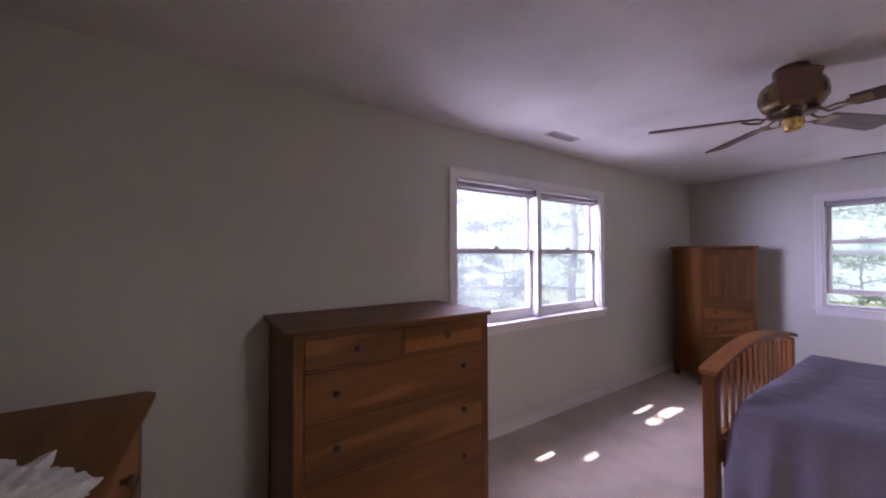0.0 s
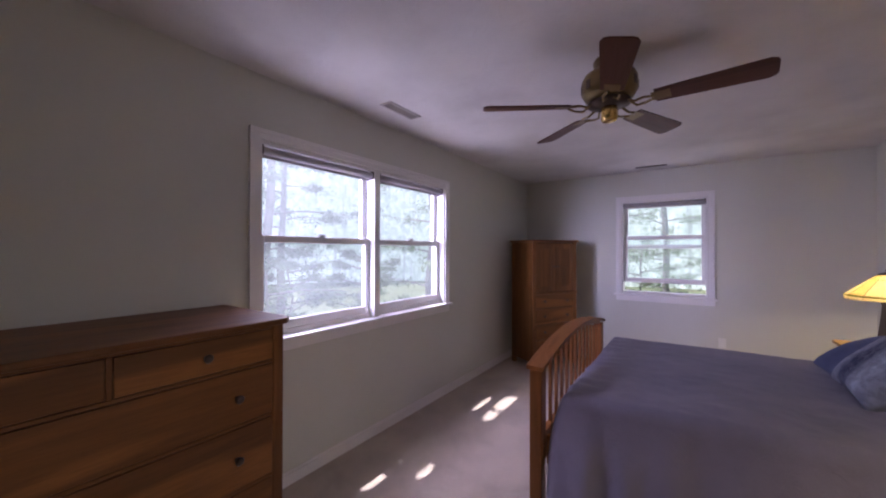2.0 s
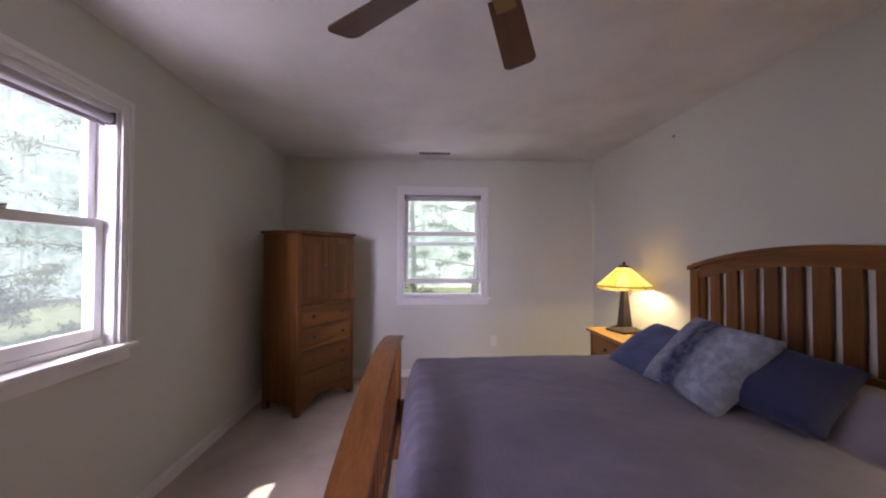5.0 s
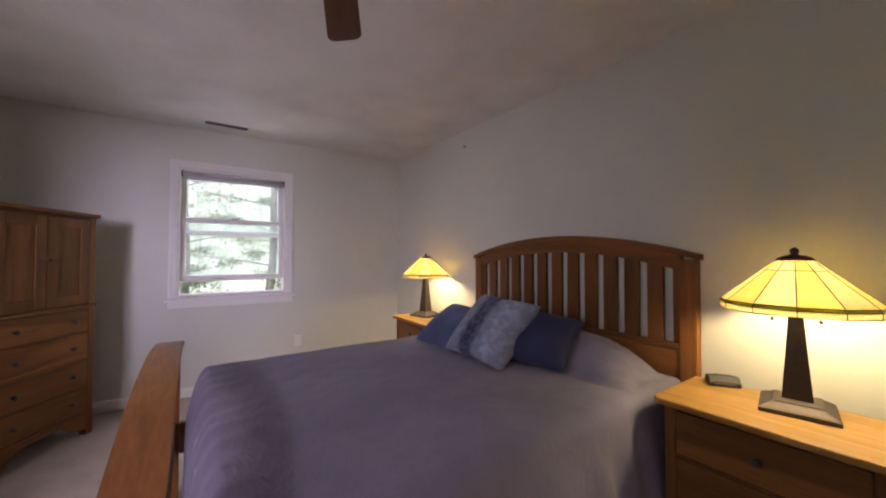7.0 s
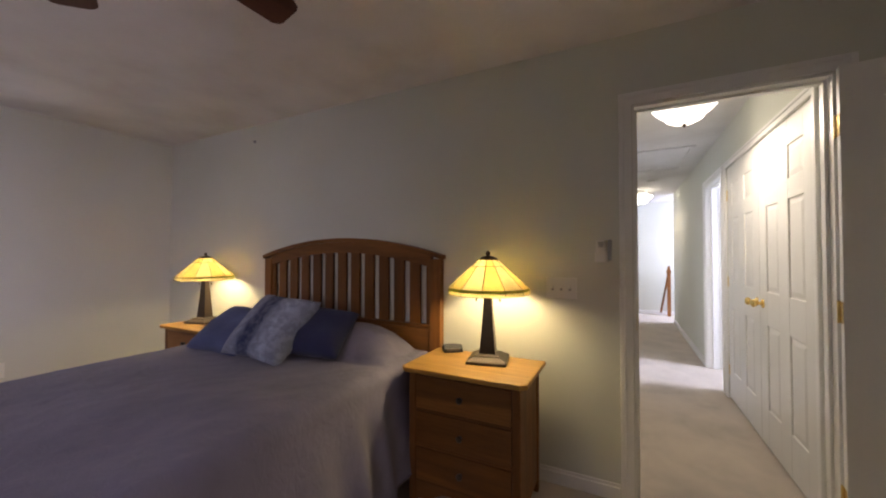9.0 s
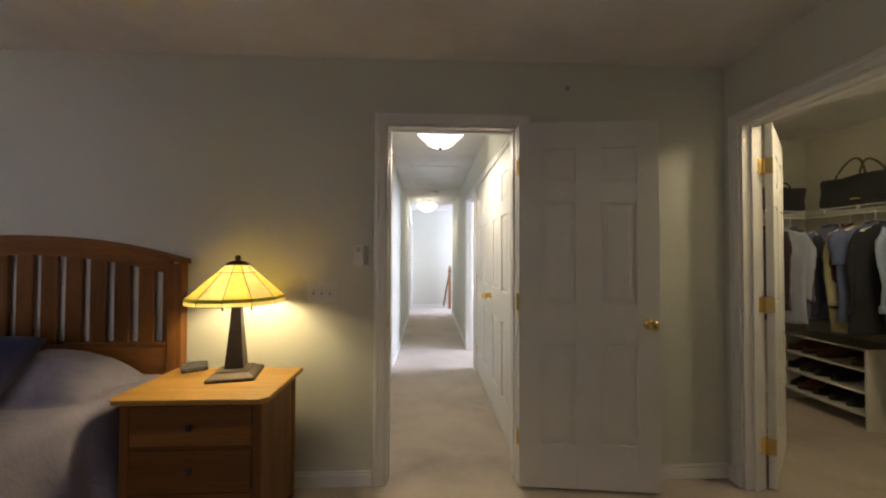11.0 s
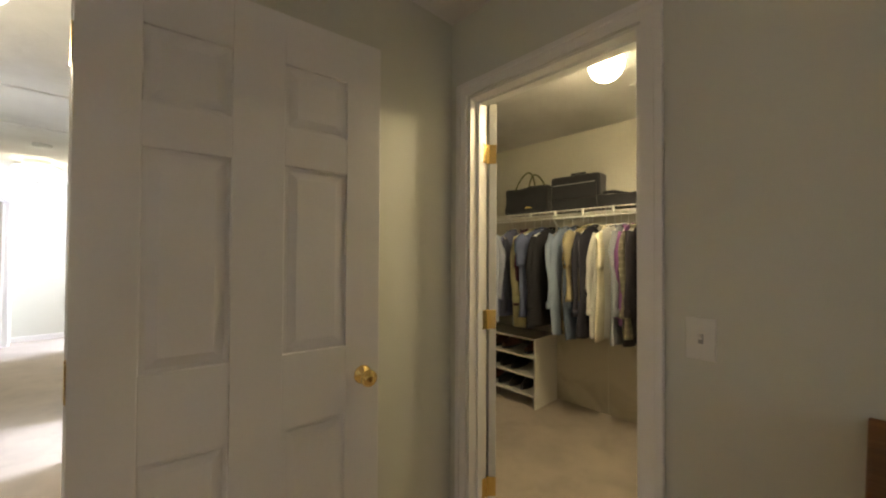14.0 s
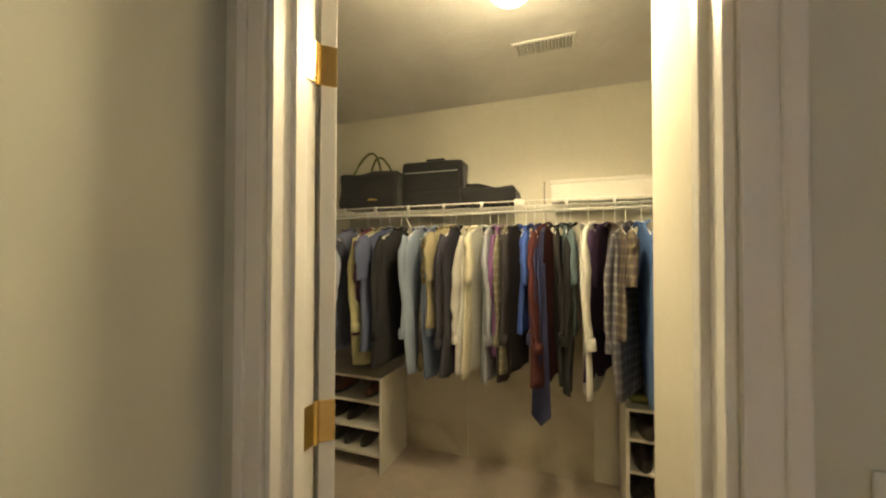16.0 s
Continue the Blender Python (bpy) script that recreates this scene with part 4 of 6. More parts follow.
def table_lamp(m, label):
    tl = thing("table_lamp", m, label, "lamp", "matching lamps on the nightstands")
    q = math.sqrt(2)
    bm = bmesh.new()
    lathe(bm, [(0.105 * q, 0.0), (0.105 * q, 0.014), (0.098 * q, 0.020), (0.070 * q, 0.034), (0.066 * q, 0.040), (0.044 * q, 0.046)], 4, None, True)
    part("base", bm, PEWTER, tl, "stepped square metal base")
    bm = bmesh.new()
    lathe(bm, [(0.042 * q, 0.0455), (0.030 * q, 0.20), (0.021 * q, 0.34), (0.021 * q, 0.352), (0.012 * q, 0.358)], 4, None, True)
    part("column", bm, BRONZE, tl, "tapered dark bronze column")
    bm = bmesh.new()
    tube(bm, [(0, 0, 0.355), (0, 0, 0.572)], 0.006, 8)
    part("rod", bm, BRONZE, tl)
    sides, r0, r1, z0, z1 = 12, 0.222, 0.047, 0.390, 0.556
    drop = 0.026
    ribs = bmesh.new()
    for k in range(sides):
        a0, a1 = 2 * math.pi * k / sides, 2 * math.pi * (k + 1) / sides

        def at(a, r, z):
            return Vector((r * math.cos(a), r * math.sin(a), z))
        levels = [(r0, z0 - drop), (r0 + 0.002, z0 - 0.004), (r0 - 0.002, z0 + 0.006), (r1 + 0.045, z1 - 0.043), (r1, z1)]
        for i, nm, mt in ((0, "apron_panel", CREAMGLASS), (1, "border_panel", GREENGLASS), (2, "shade_panel", PALEGLASS if k % 2 else CREAMGLASS), (3, "crown_panel", CREAMGLASS if k % 3 else PALEGLASS)):
            (ra, za), (rb, zb) = levels[i], levels[i + 1]
            pb = bmesh.new()
            pts = [at(a0, ra, za), at(a1, ra, za), at(a1, rb, zb), at(a0, rb, zb)]
            vs = [pb.verts.new(p) for p in pts]
            vi = [pb.verts.new(p * 0.985 if i else Vector((p.x * 0.985, p.y * 0.985, p.z))) for p in pts]
            pb.faces.new(vs)
            pb.faces.new(list(reversed(vi)))
            for j in range(4):
                pb.faces.new((vs[j], vi[j], vi[(j + 1) % 4], vs[(j + 1) % 4]))
            part(nm, pb, mt, tl)
        tube(ribs, [at(a0, r, z) for r, z in levels], 0.0014, 5)
    for r, z in ((r0, z0 - drop), (r0 + 0.002, z0 - 0.004), (r0 - 0.001, z0 + 0.006), (r1 + 0.045, z1 - 0.043)):
        tube(ribs, [(r * math.cos(2 * math.pi * k / sides), r * math.sin(2 * math.pi * k / sides), z) for k in range(sides + 1)], 0.0016, 5)
    part("leading", ribs, BRONZE, tl, "dark metal leading of the shade")
    bm = bmesh.new()
    lathe(bm, [(0.054, 0.548), (0.052, 0.556), (0.034, 0.566), (0.014, 0.570), (0.009, 0.574), (0.014, 0.582), (0.012, 0.590), (0.003, 0.598)], 20)
    part("finial", bm, BRONZE, tl, "dark bronze cap and finial", True)
    for s in (-1, 1):
        bm = bmesh.new()
        tube(bm, [(0.065 * s, 0, 0.40), (0.065 * s, 0, 0.335)], 0.0012, 5)
        lathe(bm, [(0.002, 0.336), (0.006, 0.330), (0.006, 0.324), (0.002, 0.320)], 10, Matrix.Translation((0.065 * s, 0, 0)))
        part("pull_chain", bm, PEWTER, tl, "beaded pull chain")
        bm = bmesh.new()
        tube(bm, [(0.0, 0, 0.46), (0.05 * s, 0, 0.455)], 0.008, 8)
        lathe(bm, [(0.012, 0), (0.014, 0.02), (0.026, 0.05), (0.026, 0.06), (0.014, 0.08), (0.004, 0.085)], 14, Matrix.Translation((0.048 * s, 0, 0.455)) @ Matrix.Rotation(radians(75 * s), 4, "Y") @ Matrix.Diagonal((0.9, 0.9, 0.9, 1)))
        bulb = part("bulb", bm, BULBGLOW, tl, "lit frosted bulb", True)
        bulb.visible_shadow = False
        c = m @ Vector((0.085 * s, 0, 0.462))
        lamp("lamp_bulb", "POINT", BULB, WARM, tuple(c), 0.03)
    return tl


BULBGLOW = glow("bulb_glass", (1.0, 0.8, 0.45), 3.4)
table_lamp(pose(2.148, -1.135, 0.695, 0, 0, 12), "lit stained-glass table lamp on the nightstand")
table_lamp(pose(4.715, -1.12, 0.695, 0, 0, 12), "lit stained-glass table lamp on the far nightstand")


def alarm_clock(m, label):
    c = thing("alarm_clock", m @ Matrix.Diagonal((0.82, 0.82, 0.82, 1)), label, "clock")
    bm = bmesh.new()
    prism(bm, [(-0.045, 0.0), (0.04, 0.0), (0.045, 0.012), (0.03, 0.044), (-0.02, 0.048), (-0.045, 0.02)], -0.07, 0.07, "x", 0.005)
    part("body", bm, BLACKPL, c)
    part("display", boxed((-0.05, -0.047, 0.012), (0.05, -0.043, 0.03), 0.001), DARKMETAL, c)
    part("snooze_bar", boxed((-0.04, -0.01, 0.046), (0.04, 0.012, 0.052), 0.002), BLACKPL, c)
    return c


alarm_clock(pose(2.405, -1.225, 0.695, 0, 0, 215), "small black alarm clock on the nightstand")
alarm_clock(pose(4.42, -1.12, 0.695, 0, 0, 170), "small black alarm clock on the far nightstand")

# ---- bed ----
BX, HALF = 3.365, 0.835
bed = thing("bed", pose(BX, 0, 0), "cherry slat bed with arched headboard and footboard", "bed")


def arch(u, low, high):
    return low + (high - low) * (1 - u * u)


def arched_rail(y0, y1, low, high, depth, half, n=24, bevel=0.005):
    top = [(-half + 2 * half * k / n, arch(-1 + 2 * k / n, low, high)) for k in range(n + 1)]
    low_edge = [(x, z - depth) for x, z in reversed(top)]
    return prism(bmesh.new(), top + low_edge, y0, y1, "y", bevel)


HBY = -1.335
part("headboard_cap", arched_rail(HBY - 0.032, HBY + 0.042, 1.270, 1.395, 0.028, HALF + 0.012), WOODX, bed)
part("headboard_rail", arched_rail(HBY - 0.018, HBY + 0.022, 1.268, 1.370, 0.082, HALF - 0.07), WOODX, bed)
part("lower_rail", boxed((-HALF + 0.078, HBY - 0.018, 0.50), (HALF - 0.078, HBY + 0.022, 0.80), 0.004), WOODX, bed)
part("rail_ledge", boxed((-HALF + 0.078, HBY - 0.024, 0.795), (HALF - 0.078, HBY + 0.030, 0.818), 0.004), WOODX, bed)
for s in (-1, 1):
    a, b = sorted((s * HALF, s * (HALF - 0.08)))
    part("headboard_post", boxed((a, HBY - 0.024, 0.0), (b, HBY + 0.030, 1.245), 0.006), WOODZ, bed)
for k in range(11):
    x = (k - 5) * 0.127
    part("headboard_slat", boxed((x - 0.041, HBY - 0.008, 0.81), (x + 0.041, HBY + 0.012, arch(x / (HALF - 0.08) * 0.9, 1.19, 1.29)), 0.003), WOODZ, bed)
for s in (-1, 1):
    a, b = sorted((s * 0.722, s * 0.757))
    part("headboard_stile", boxed((a, HBY - 0.008, 0.81), (b, HBY + 0.012, 1.21), 0.003), WOODZ, bed)
FBY = 0.787
part("footboard_cap", arched_rail(FBY - 0.050, FBY + 0.050, 0.795, 0.893, 0.022, HALF + 0.012), OAKX, bed)
part("footboard_rail", arched_rail(FBY - 0.016, FBY + 0.016, 0.792, 0.874, 0.036, HALF - 0.06), OAKX, bed)
part("footboard_lower_rail", boxed((-HALF + 0.068, FBY - 0.018, 0.24), (HALF - 0.068, FBY + 0.018, 0.40), 0.004), OAKX, bed)
for s in (-1, 1):
    a, b = sorted((s * HALF, s * (HALF - 0.075)))
    part("footboard_post", boxed((a, FBY - 0.034, 0.0), (b, FBY + 0.034, 0.766), 0.006), OAKZ, bed)
    a, b = sorted((s * (HALF - 0.076), s * (HALF - 0.10)))
    part("side_rail", boxed((a, HBY + 0.032, 0.24), (b, FBY - 0.036, 0.40), 0.004), OAKY, bed)
for k in range(13):
    u = -1 + 2 * (k + 0.5) / 13
    x = u * (HALF - 0.08)
    part("footboard_slat", boxed((x - 0.012, FBY - 0.009, 0.39), (x + 0.012, FBY + 0.009, arch(u, 0.735, 0.838)), 0.003), OAKZ, bed)
mattress = tagged(part("mattress", boxed((-0.745, -1.29, 0.28), (0.745, 0.69, 0.60), 0.05), LINEN), "grey-covered mattress on the slat bed", "mattress")
mattress.matrix_basis = pose(BX, 0, 0)

# coverlet: draped over the mattress and the pillows under it
NU, NV = 170, 150
cv = bmesh.new()
grid = []
for j in range(NV + 1):
    v = j / NV
    y = 0.725 - v * (0.725 + 1.275)
    row = []
    for i in range(NU + 1):
        s = -1 + 2 * i / NU                      # across, hem to hem
        half_top, r = 0.800, 0.07
        hem = 0.07 + 0.17 * max(0.0, (v - 0.55) / 0.45) ** 1.5 + 0.012 * math.sin(v * 31)
        topz = 0.655 + 0.02 * math.sin(v * 3.0)
        edge = 0.800 + 0.014 * noise.noise(Vector((s * 3.0, 0.0, 4.0)))      # front of the pillows under the cloth
        rise = max(0.0, min(1.0, (v - edge) / 0.085))
        rise = rise ** 0.7 * (1 - 0.12 * (1 - rise)) - 0.13 * math.exp(-((v - edge + 0.012) / 0.014) ** 2)
        sag = 0.055 * max(0.0, (v - 0.93) / 0.07) ** 2
        bulge = (0.155 * rise - sag) * max(0.0, 1 - (abs(s) / 0.56) ** 6)
        length = half_top - r + r * math.pi / 2 + (topz - r - hem)
        q = abs(s) * length
        if q < half_top - r:
            x, z = q, topz
        elif q < half_top - r + r * math.pi / 2:
            a = (q - half_top + r) / r
            x, z = half_top - r + r * math.sin(a), topz - r + r * math.cos(a)
        else:
            dn = q - (half_top - r + r * math.pi / 2)
            x, z = half_top, topz - r - dn
            fold = math.sin(y * 24.0 + 2.2 * math.sin(y * 6.0 + (1 if s > 0 else 4))) * 0.55 + 0.6 * noise.noise(Vector((y * 6, z * 1.5, 3 if s > 0 else 9)))
            x += min(1.0, dn / 0.35) * (0.032 + 0.036 * fold) + 0.05 * min(1.0, dn / 0.5)
        x *= math.copysign(1, s)
        z += bulge * (1 if abs(s) < 0.56 else 0)
        p = Vector((x, y, z))
        wr = noise.noise(Vector((x * 2.2, y * 2.2, 1.0))) * 0.016 + noise.noise(Vector((x * 9.0 + y * 4.0, y * 3.0 - x * 2.0, 5.0))) * 0.004 + noise.noise(Vector((x * 13.0, y * 13.0, 2.0))) * 0.0028
        wr += 0.014 * max(0.0, 0.35 - abs(noise.noise(Vector((x * 7.0 - y * 4.5, y * 2.5 + x * 1.5, 8.0))))) * (0.5 + rise)
        wr += 0.011 * max(0.0, 0.26 - abs(noise.noise(Vector((x * 15.0 + y * 8.0, y * 6.0 - x * 3.0, 11.0))))) * (0.35 + max(0.0, noise.noise(Vector((x * 1.7, y * 1.7, 3.0)))) + rise)
        p.z += wr
        # the end folds down inside the footboard, in pleats
        if v < 0.12:
            p.z -= 0.26 * max(0.0, 1 - v / 0.05) ** 2.2 - 0.010 * math.sin(x * 46 + 2.5 * noise.noise(Vector((x * 4, 0, 0)))) * (1 - v / 0.12)
        row.append(cv.verts.new(p))
    grid.append(row)
for j in range(NV):
    for i in range(NU):
        cv.faces.new((grid[j][i], grid[j][i + 1], grid[j + 1][i + 1], grid[j + 1][i]))
hems = [[tuple(grid[j][e].co) for j in range(NV + 1)] for e in (0, NU)]
coverlet = tagged(part("coverlet", cv, COVER, None, "", True), "dusky blue-grey coverlet spread over the bed", "bedspread")
coverlet.matrix_basis = pose(BX, 0, 0)
sol = coverlet.modifiers.new("thickness", "SOLIDIFY")
sol.thickness = 0.008
for pts in hems:
    part("hem", tube(bmesh.new(), pts, 0.006, 6), COVER, coverlet, "stitched hem of the coverlet", True)


def pillow(name, m, size, material, label, seed, depth=0.16):
    bm = bmesh.new()
    n = 28
    for side in (1, -1):
        vs = []
        for j in range(n + 1):
            for i in range(n + 1):
                u, v = -1 + 2 * i / n, -1 + 2 * j / n
                pu, pv = u * (1 - 0.07 * (1 - v * v) * abs(u)), v * (1 - 0.07 * (1 - u * u) * abs(v))
                t = max(0.0, (1 - u ** 4) * (1 - v ** 4)) ** 0.5
                co = Vector((pu * size[0] / 2, pv * size[1] / 2, side * depth / 2 * t))
                co += noise.noise_vector(co * 7 + Vector((seed, 0, side))) * 0.014 * t
                vs.append(bm.verts.new(co))
        for j in range(n):
            for i in range(n):
                a = j * (n + 1) + i
                bm.faces.new((vs[a], vs[a + 1], vs[a + n + 2], vs[a + n + 1]))
    bmesh.ops.remove_doubles(bm, verts=bm.verts, dist=0.0005)
    p = tagged(part(name, bm, material, None, "", True), label, "pillow", "cushions on the bed")
    p.matrix_basis = m
    return p


pillow("cushion", pose(3.75, -0.755, 0.782, 32, 3, 184), (0.43, 0.40), DENIM, "blue cushion leaning against the pillows", 1.0)
pillow("cushion", pose(3.13, -0.865, 0.812, 36, 5, 197), (0.40, 0.35), NAVY, "dark navy cushion leaning against the pillows", 4.0)
pillow("cushion", pose(3.37, -0.735, 0.838, 45, 3, 181), (0.47, 0.44), PLUSH, "plush cushion with blue and silver bands", 7.0, 0.17)

# ---- hall lights and fittings ----
DOME = glow("lit_frosted_glass", (1.0, 0.93, 0.80), 2.4)
GLOBE = glow("lit_closet_globe", (1.0, 0.86, 0.58), 16.0)


def dome_light(x, y):
    d = thing("ceiling_light", pose(x, y, H - 0.03), "lit frosted glass dome ceiling light in the hall", "ceiling light", "hall dome lights")
    bm = bmesh.new()
    lathe(bm, [(0.12, 0.03), (0.12, -0.03), (0.10, -0.062)], 28)
    part("ceiling_plate", bm, PLASTIC, d, "", True)
    bm = bmesh.new()
    lathe(bm, [(0.190, -0.060), (0.200, -0.075), (0.192, -0.095), (0.158, -0.130), (0.128, -0.150), (0.110, -0.178), (0.070, -0.200), (0.020, -0.210)], 32)
    part("glass_dome", bm, DOME, d, "lit frosted glass bowl", True)
    bm = bmesh.new()
    lathe(bm, [(0.014, -0.207), (0.014, -0.219), (0.008, -0.230), (0.003, -0.234)], 12)
    part("finial", bm, PEWTER, d, "small metal finial", True)
    return d


dome_light(1.10, -2.25)
dome_light(1.22, -6.6)
lamp("hall_bulb", "SPOT", 24, (1.0, 0.88, 0.72), (1.10, -2.25, H - 0.29), 0.1, aim=(1.101, -2.25, 0.0))
lamp("hall_bulb", "SPOT", 11, (1.0, 0.86, 0.66), (1.22, -6.6, H - 0.29), 0.1, aim=(1.221, -6.6, 0.0))
hb = bmesh.new()
for lo, hi in (((0.80, -4.9), (1.42, -4.86)), ((0.80, -3.84), (1.42, -3.80)), ((0.80, -4.86), (0.84, -3.84)), ((1.38, -4.86), (1.42, -3.84))):
    block(hb, (*lo, H - 0.012), (*hi, H), 0.002)
block(hb, (0.842, -4.855, H - 0.006), (1.378, -3.845, H), 0.001)
structure("trim_attic_hatch", hb, CEIL, "white framed attic hatch in the hall ceiling", "hatch")
sd = thing("smoke_alarm", pose(1.10, -5.6, H), "white round smoke alarm on the hall ceiling", "smoke alarm")
bm = bmesh.new()
lathe(bm, [(0.07, 0), (0.07, -0.02), (0.055, -0.035), (0.02, -0.038)], 24)
part("body", bm, PLASTIC, sd, "", True)
ch = thing("door_chime", pose(HE, -1.90, 1.97, 0, 0, -90), "small chime box with brown front on the hall wall", "chime")
part("back_plate", boxed((-0.062, -0.012, -0.085), (0.062, 0, 0.105), 0.006), PLASTIC, ch)
part("cover", boxed((-0.05, -0.05, -0.09), (0.05, -0.012, 0.05), 0.012), LEATHER, ch, "reddish brown rounded cover")
# stair rail at the end of the hall
rail = thing("stair_rail", pose(0.66, -8.1, 0), "wooden stair newel with sloping handrail", "handrail")
bm = bmesh.new()
lathe(bm, [(0.045, 0), (0.045, 0.9), (0.06, 0.92), (0.06, 0.95), (0.03, 0.98), (0.04, 1.02), (0.01, 1.06)], 4, None, True)
part("newel", bm, OAKZ, rail)
bm = bmesh.new()
tube(bm, [(0, 0.0, 0.92), (0.14, -0.12, 0.06)], 0.02, 8)
part("handrail", bm, OAKZ, rail)

# ---- closet ----
gl = thing("closet_light", pose(-1.22, -0.90, H), "lit round glass globe on the closet ceiling", "ceiling light")
bm = bmesh.new()
lathe(bm, [(0.075, 0.0), (0.075, -0.018), (0.05, -0.03), (0.045, -0.05)], 24)
part("fitting", bm, PLASTIC, gl, "", True)
bm = bmesh.new()
lathe(bm, [(0.045, -0.048)] + [(0.085 * math.sin(a), -0.125 + 0.085 * math.cos(a)) for a in [0.45 + k * (math.pi - 0.5) / 14 for k in range(15)]], 28)
part("globe", bm, GLOBE, gl, "glowing frosted glass globe", True)
lamp("closet_bulb", "SPOT", 15, (1.0, 0.83, 0.55), (-1.22, -0.90, H - 0.26), 0.09, aim=(-1.221, -0.90, 0.0))

SZ, SX = 1.69, -2.10           # wire shelf height and front
wire = thing("wire_shelf", pose(0, 0, 0), "white wire closet shelf with hanging rail", "shelf")
for x, z in ((SX, SZ), (SX, SZ - 0.032), (CW + 0.02, SZ), (-2.29, SZ - 0.004)):
    bm = tube(bmesh.new(), [(x, CS + 0.33 if x == SX else CS + 0.004, z), (x, CN - 0.004, z)], 0.0035, 6)
    part("long_wire", bm, WIREWHITE, wire)
for y, z in ((CS + 0.33, SZ), (CS + 0.33, SZ - 0.032), (CS + 0.02, SZ)):
    bm = tube(bmesh.new(), [(SX if y > CS + 0.1 else CW + 0.004, y, z), (XW - T - 0.1, y, z)], 0.0035, 6)
    part("long_wire", bm, WIREWHITE, wire)
bm = bmesh.new()
y = CS + 0.03
while y < CN - 0.01:
    tube(bm, [(CW + 0.004, y, SZ + 0.003), (SX, y, SZ + 0.003)], 0.0012, 4)
    y += 0.038
x = SX + 0.02
while x < XW - T - 0.1:
    tube(bm, [(x, CS + 0.004, SZ + 0.003), (x, CS + 0.33, SZ + 0.003)], 0.0012, 4)
    x += 0.038
tagged(part("cross_wires", bm, WIREWHITE, wire), kind="stuff")
for y in [-2.15 + 0.235 * k for k in range(11)]:
    part("joint_clip", boxed((SX - 0.004, y - 0.008, SZ - 0.038), (SX + 0.008, y + 0.008, SZ + 0.006), 0.002), WIREWHITE, wire)
part("splice_plate", boxed((SX - 0.004, -1.02, SZ - 0.03), (SX + 0.010, -0.98, SZ + 0.012), 0.003), PLASTIC, wire)
for y in (-1.72, -0.86, 0.05):
    bm = bmesh.new()
    tube(bm, [(SX, y, SZ - 0.03), (CW + 0.004, y, SZ - 0.31)], 0.006, 6)
    part("brace", bm, WIREWHITE, wire)
bm = bmesh.new()
tube(bm, [(SX - 0.03, CS + 0.30, SZ - 0.055), (SX - 0.03, CN - 0.004, SZ - 0.055)], 0.008, 8)
tube(bm, [(SX - 0.03, CS + 0.30, SZ - 0.055), (XW - T - 0.1, CS + 0.30, SZ - 0.055)], 0.008, 8)
part("hanging_rail", bm, WIREWHITE, wire)
RODX, RODZ = SX - 0.03, SZ - 0.047
# boards leaning on the back wall
sb = bmesh.new()
block(sb, (CW, -1.385, 0.0), (CW + 0.006, -0.59, 0.95), 0.001)
block(sb, (CW, -1.88, 0.0), (CW + 0.004, -1.392, 0.95), 0.001)
w_ = Nodes("scuffed_board")
v_ = w_.coords()
w_.wire(w_.ramp(w_.noise(v_, 2.3, 3.0, 0.5, 0.6), [(0.40, (0.62, 0.57, 0.46)), (0.58, (0.46, 0.41, 0.31))]), w_.bsdf.inputs["Base Color"])
w_.bsdf.inputs["Roughness"].default_value = 0.6
structure("wall_panel", sb, w_.m, "scuffed cream hardboard sheets on the closet wall", "wall panel")


def hanger(bm, m):
    pts = [(0.0, 0, -0.085), (0.0, 0, -0.015), (0.004, 0, 0.004), (0.016, 0, 0.013), (0.026, 0, 0.004), (0.022, 0, -0.012)]
    tube(bm, [m @ Vector(p) for p in pts], 0.0028, 6)
    tube(bm, [m @ Vector(p) for p in ((-0.205, 0, -0.165), (0.0, 0, -0.085), (0.205, 0, -0.165), (-0.205, 0, -0.165))], 0.004, 6)


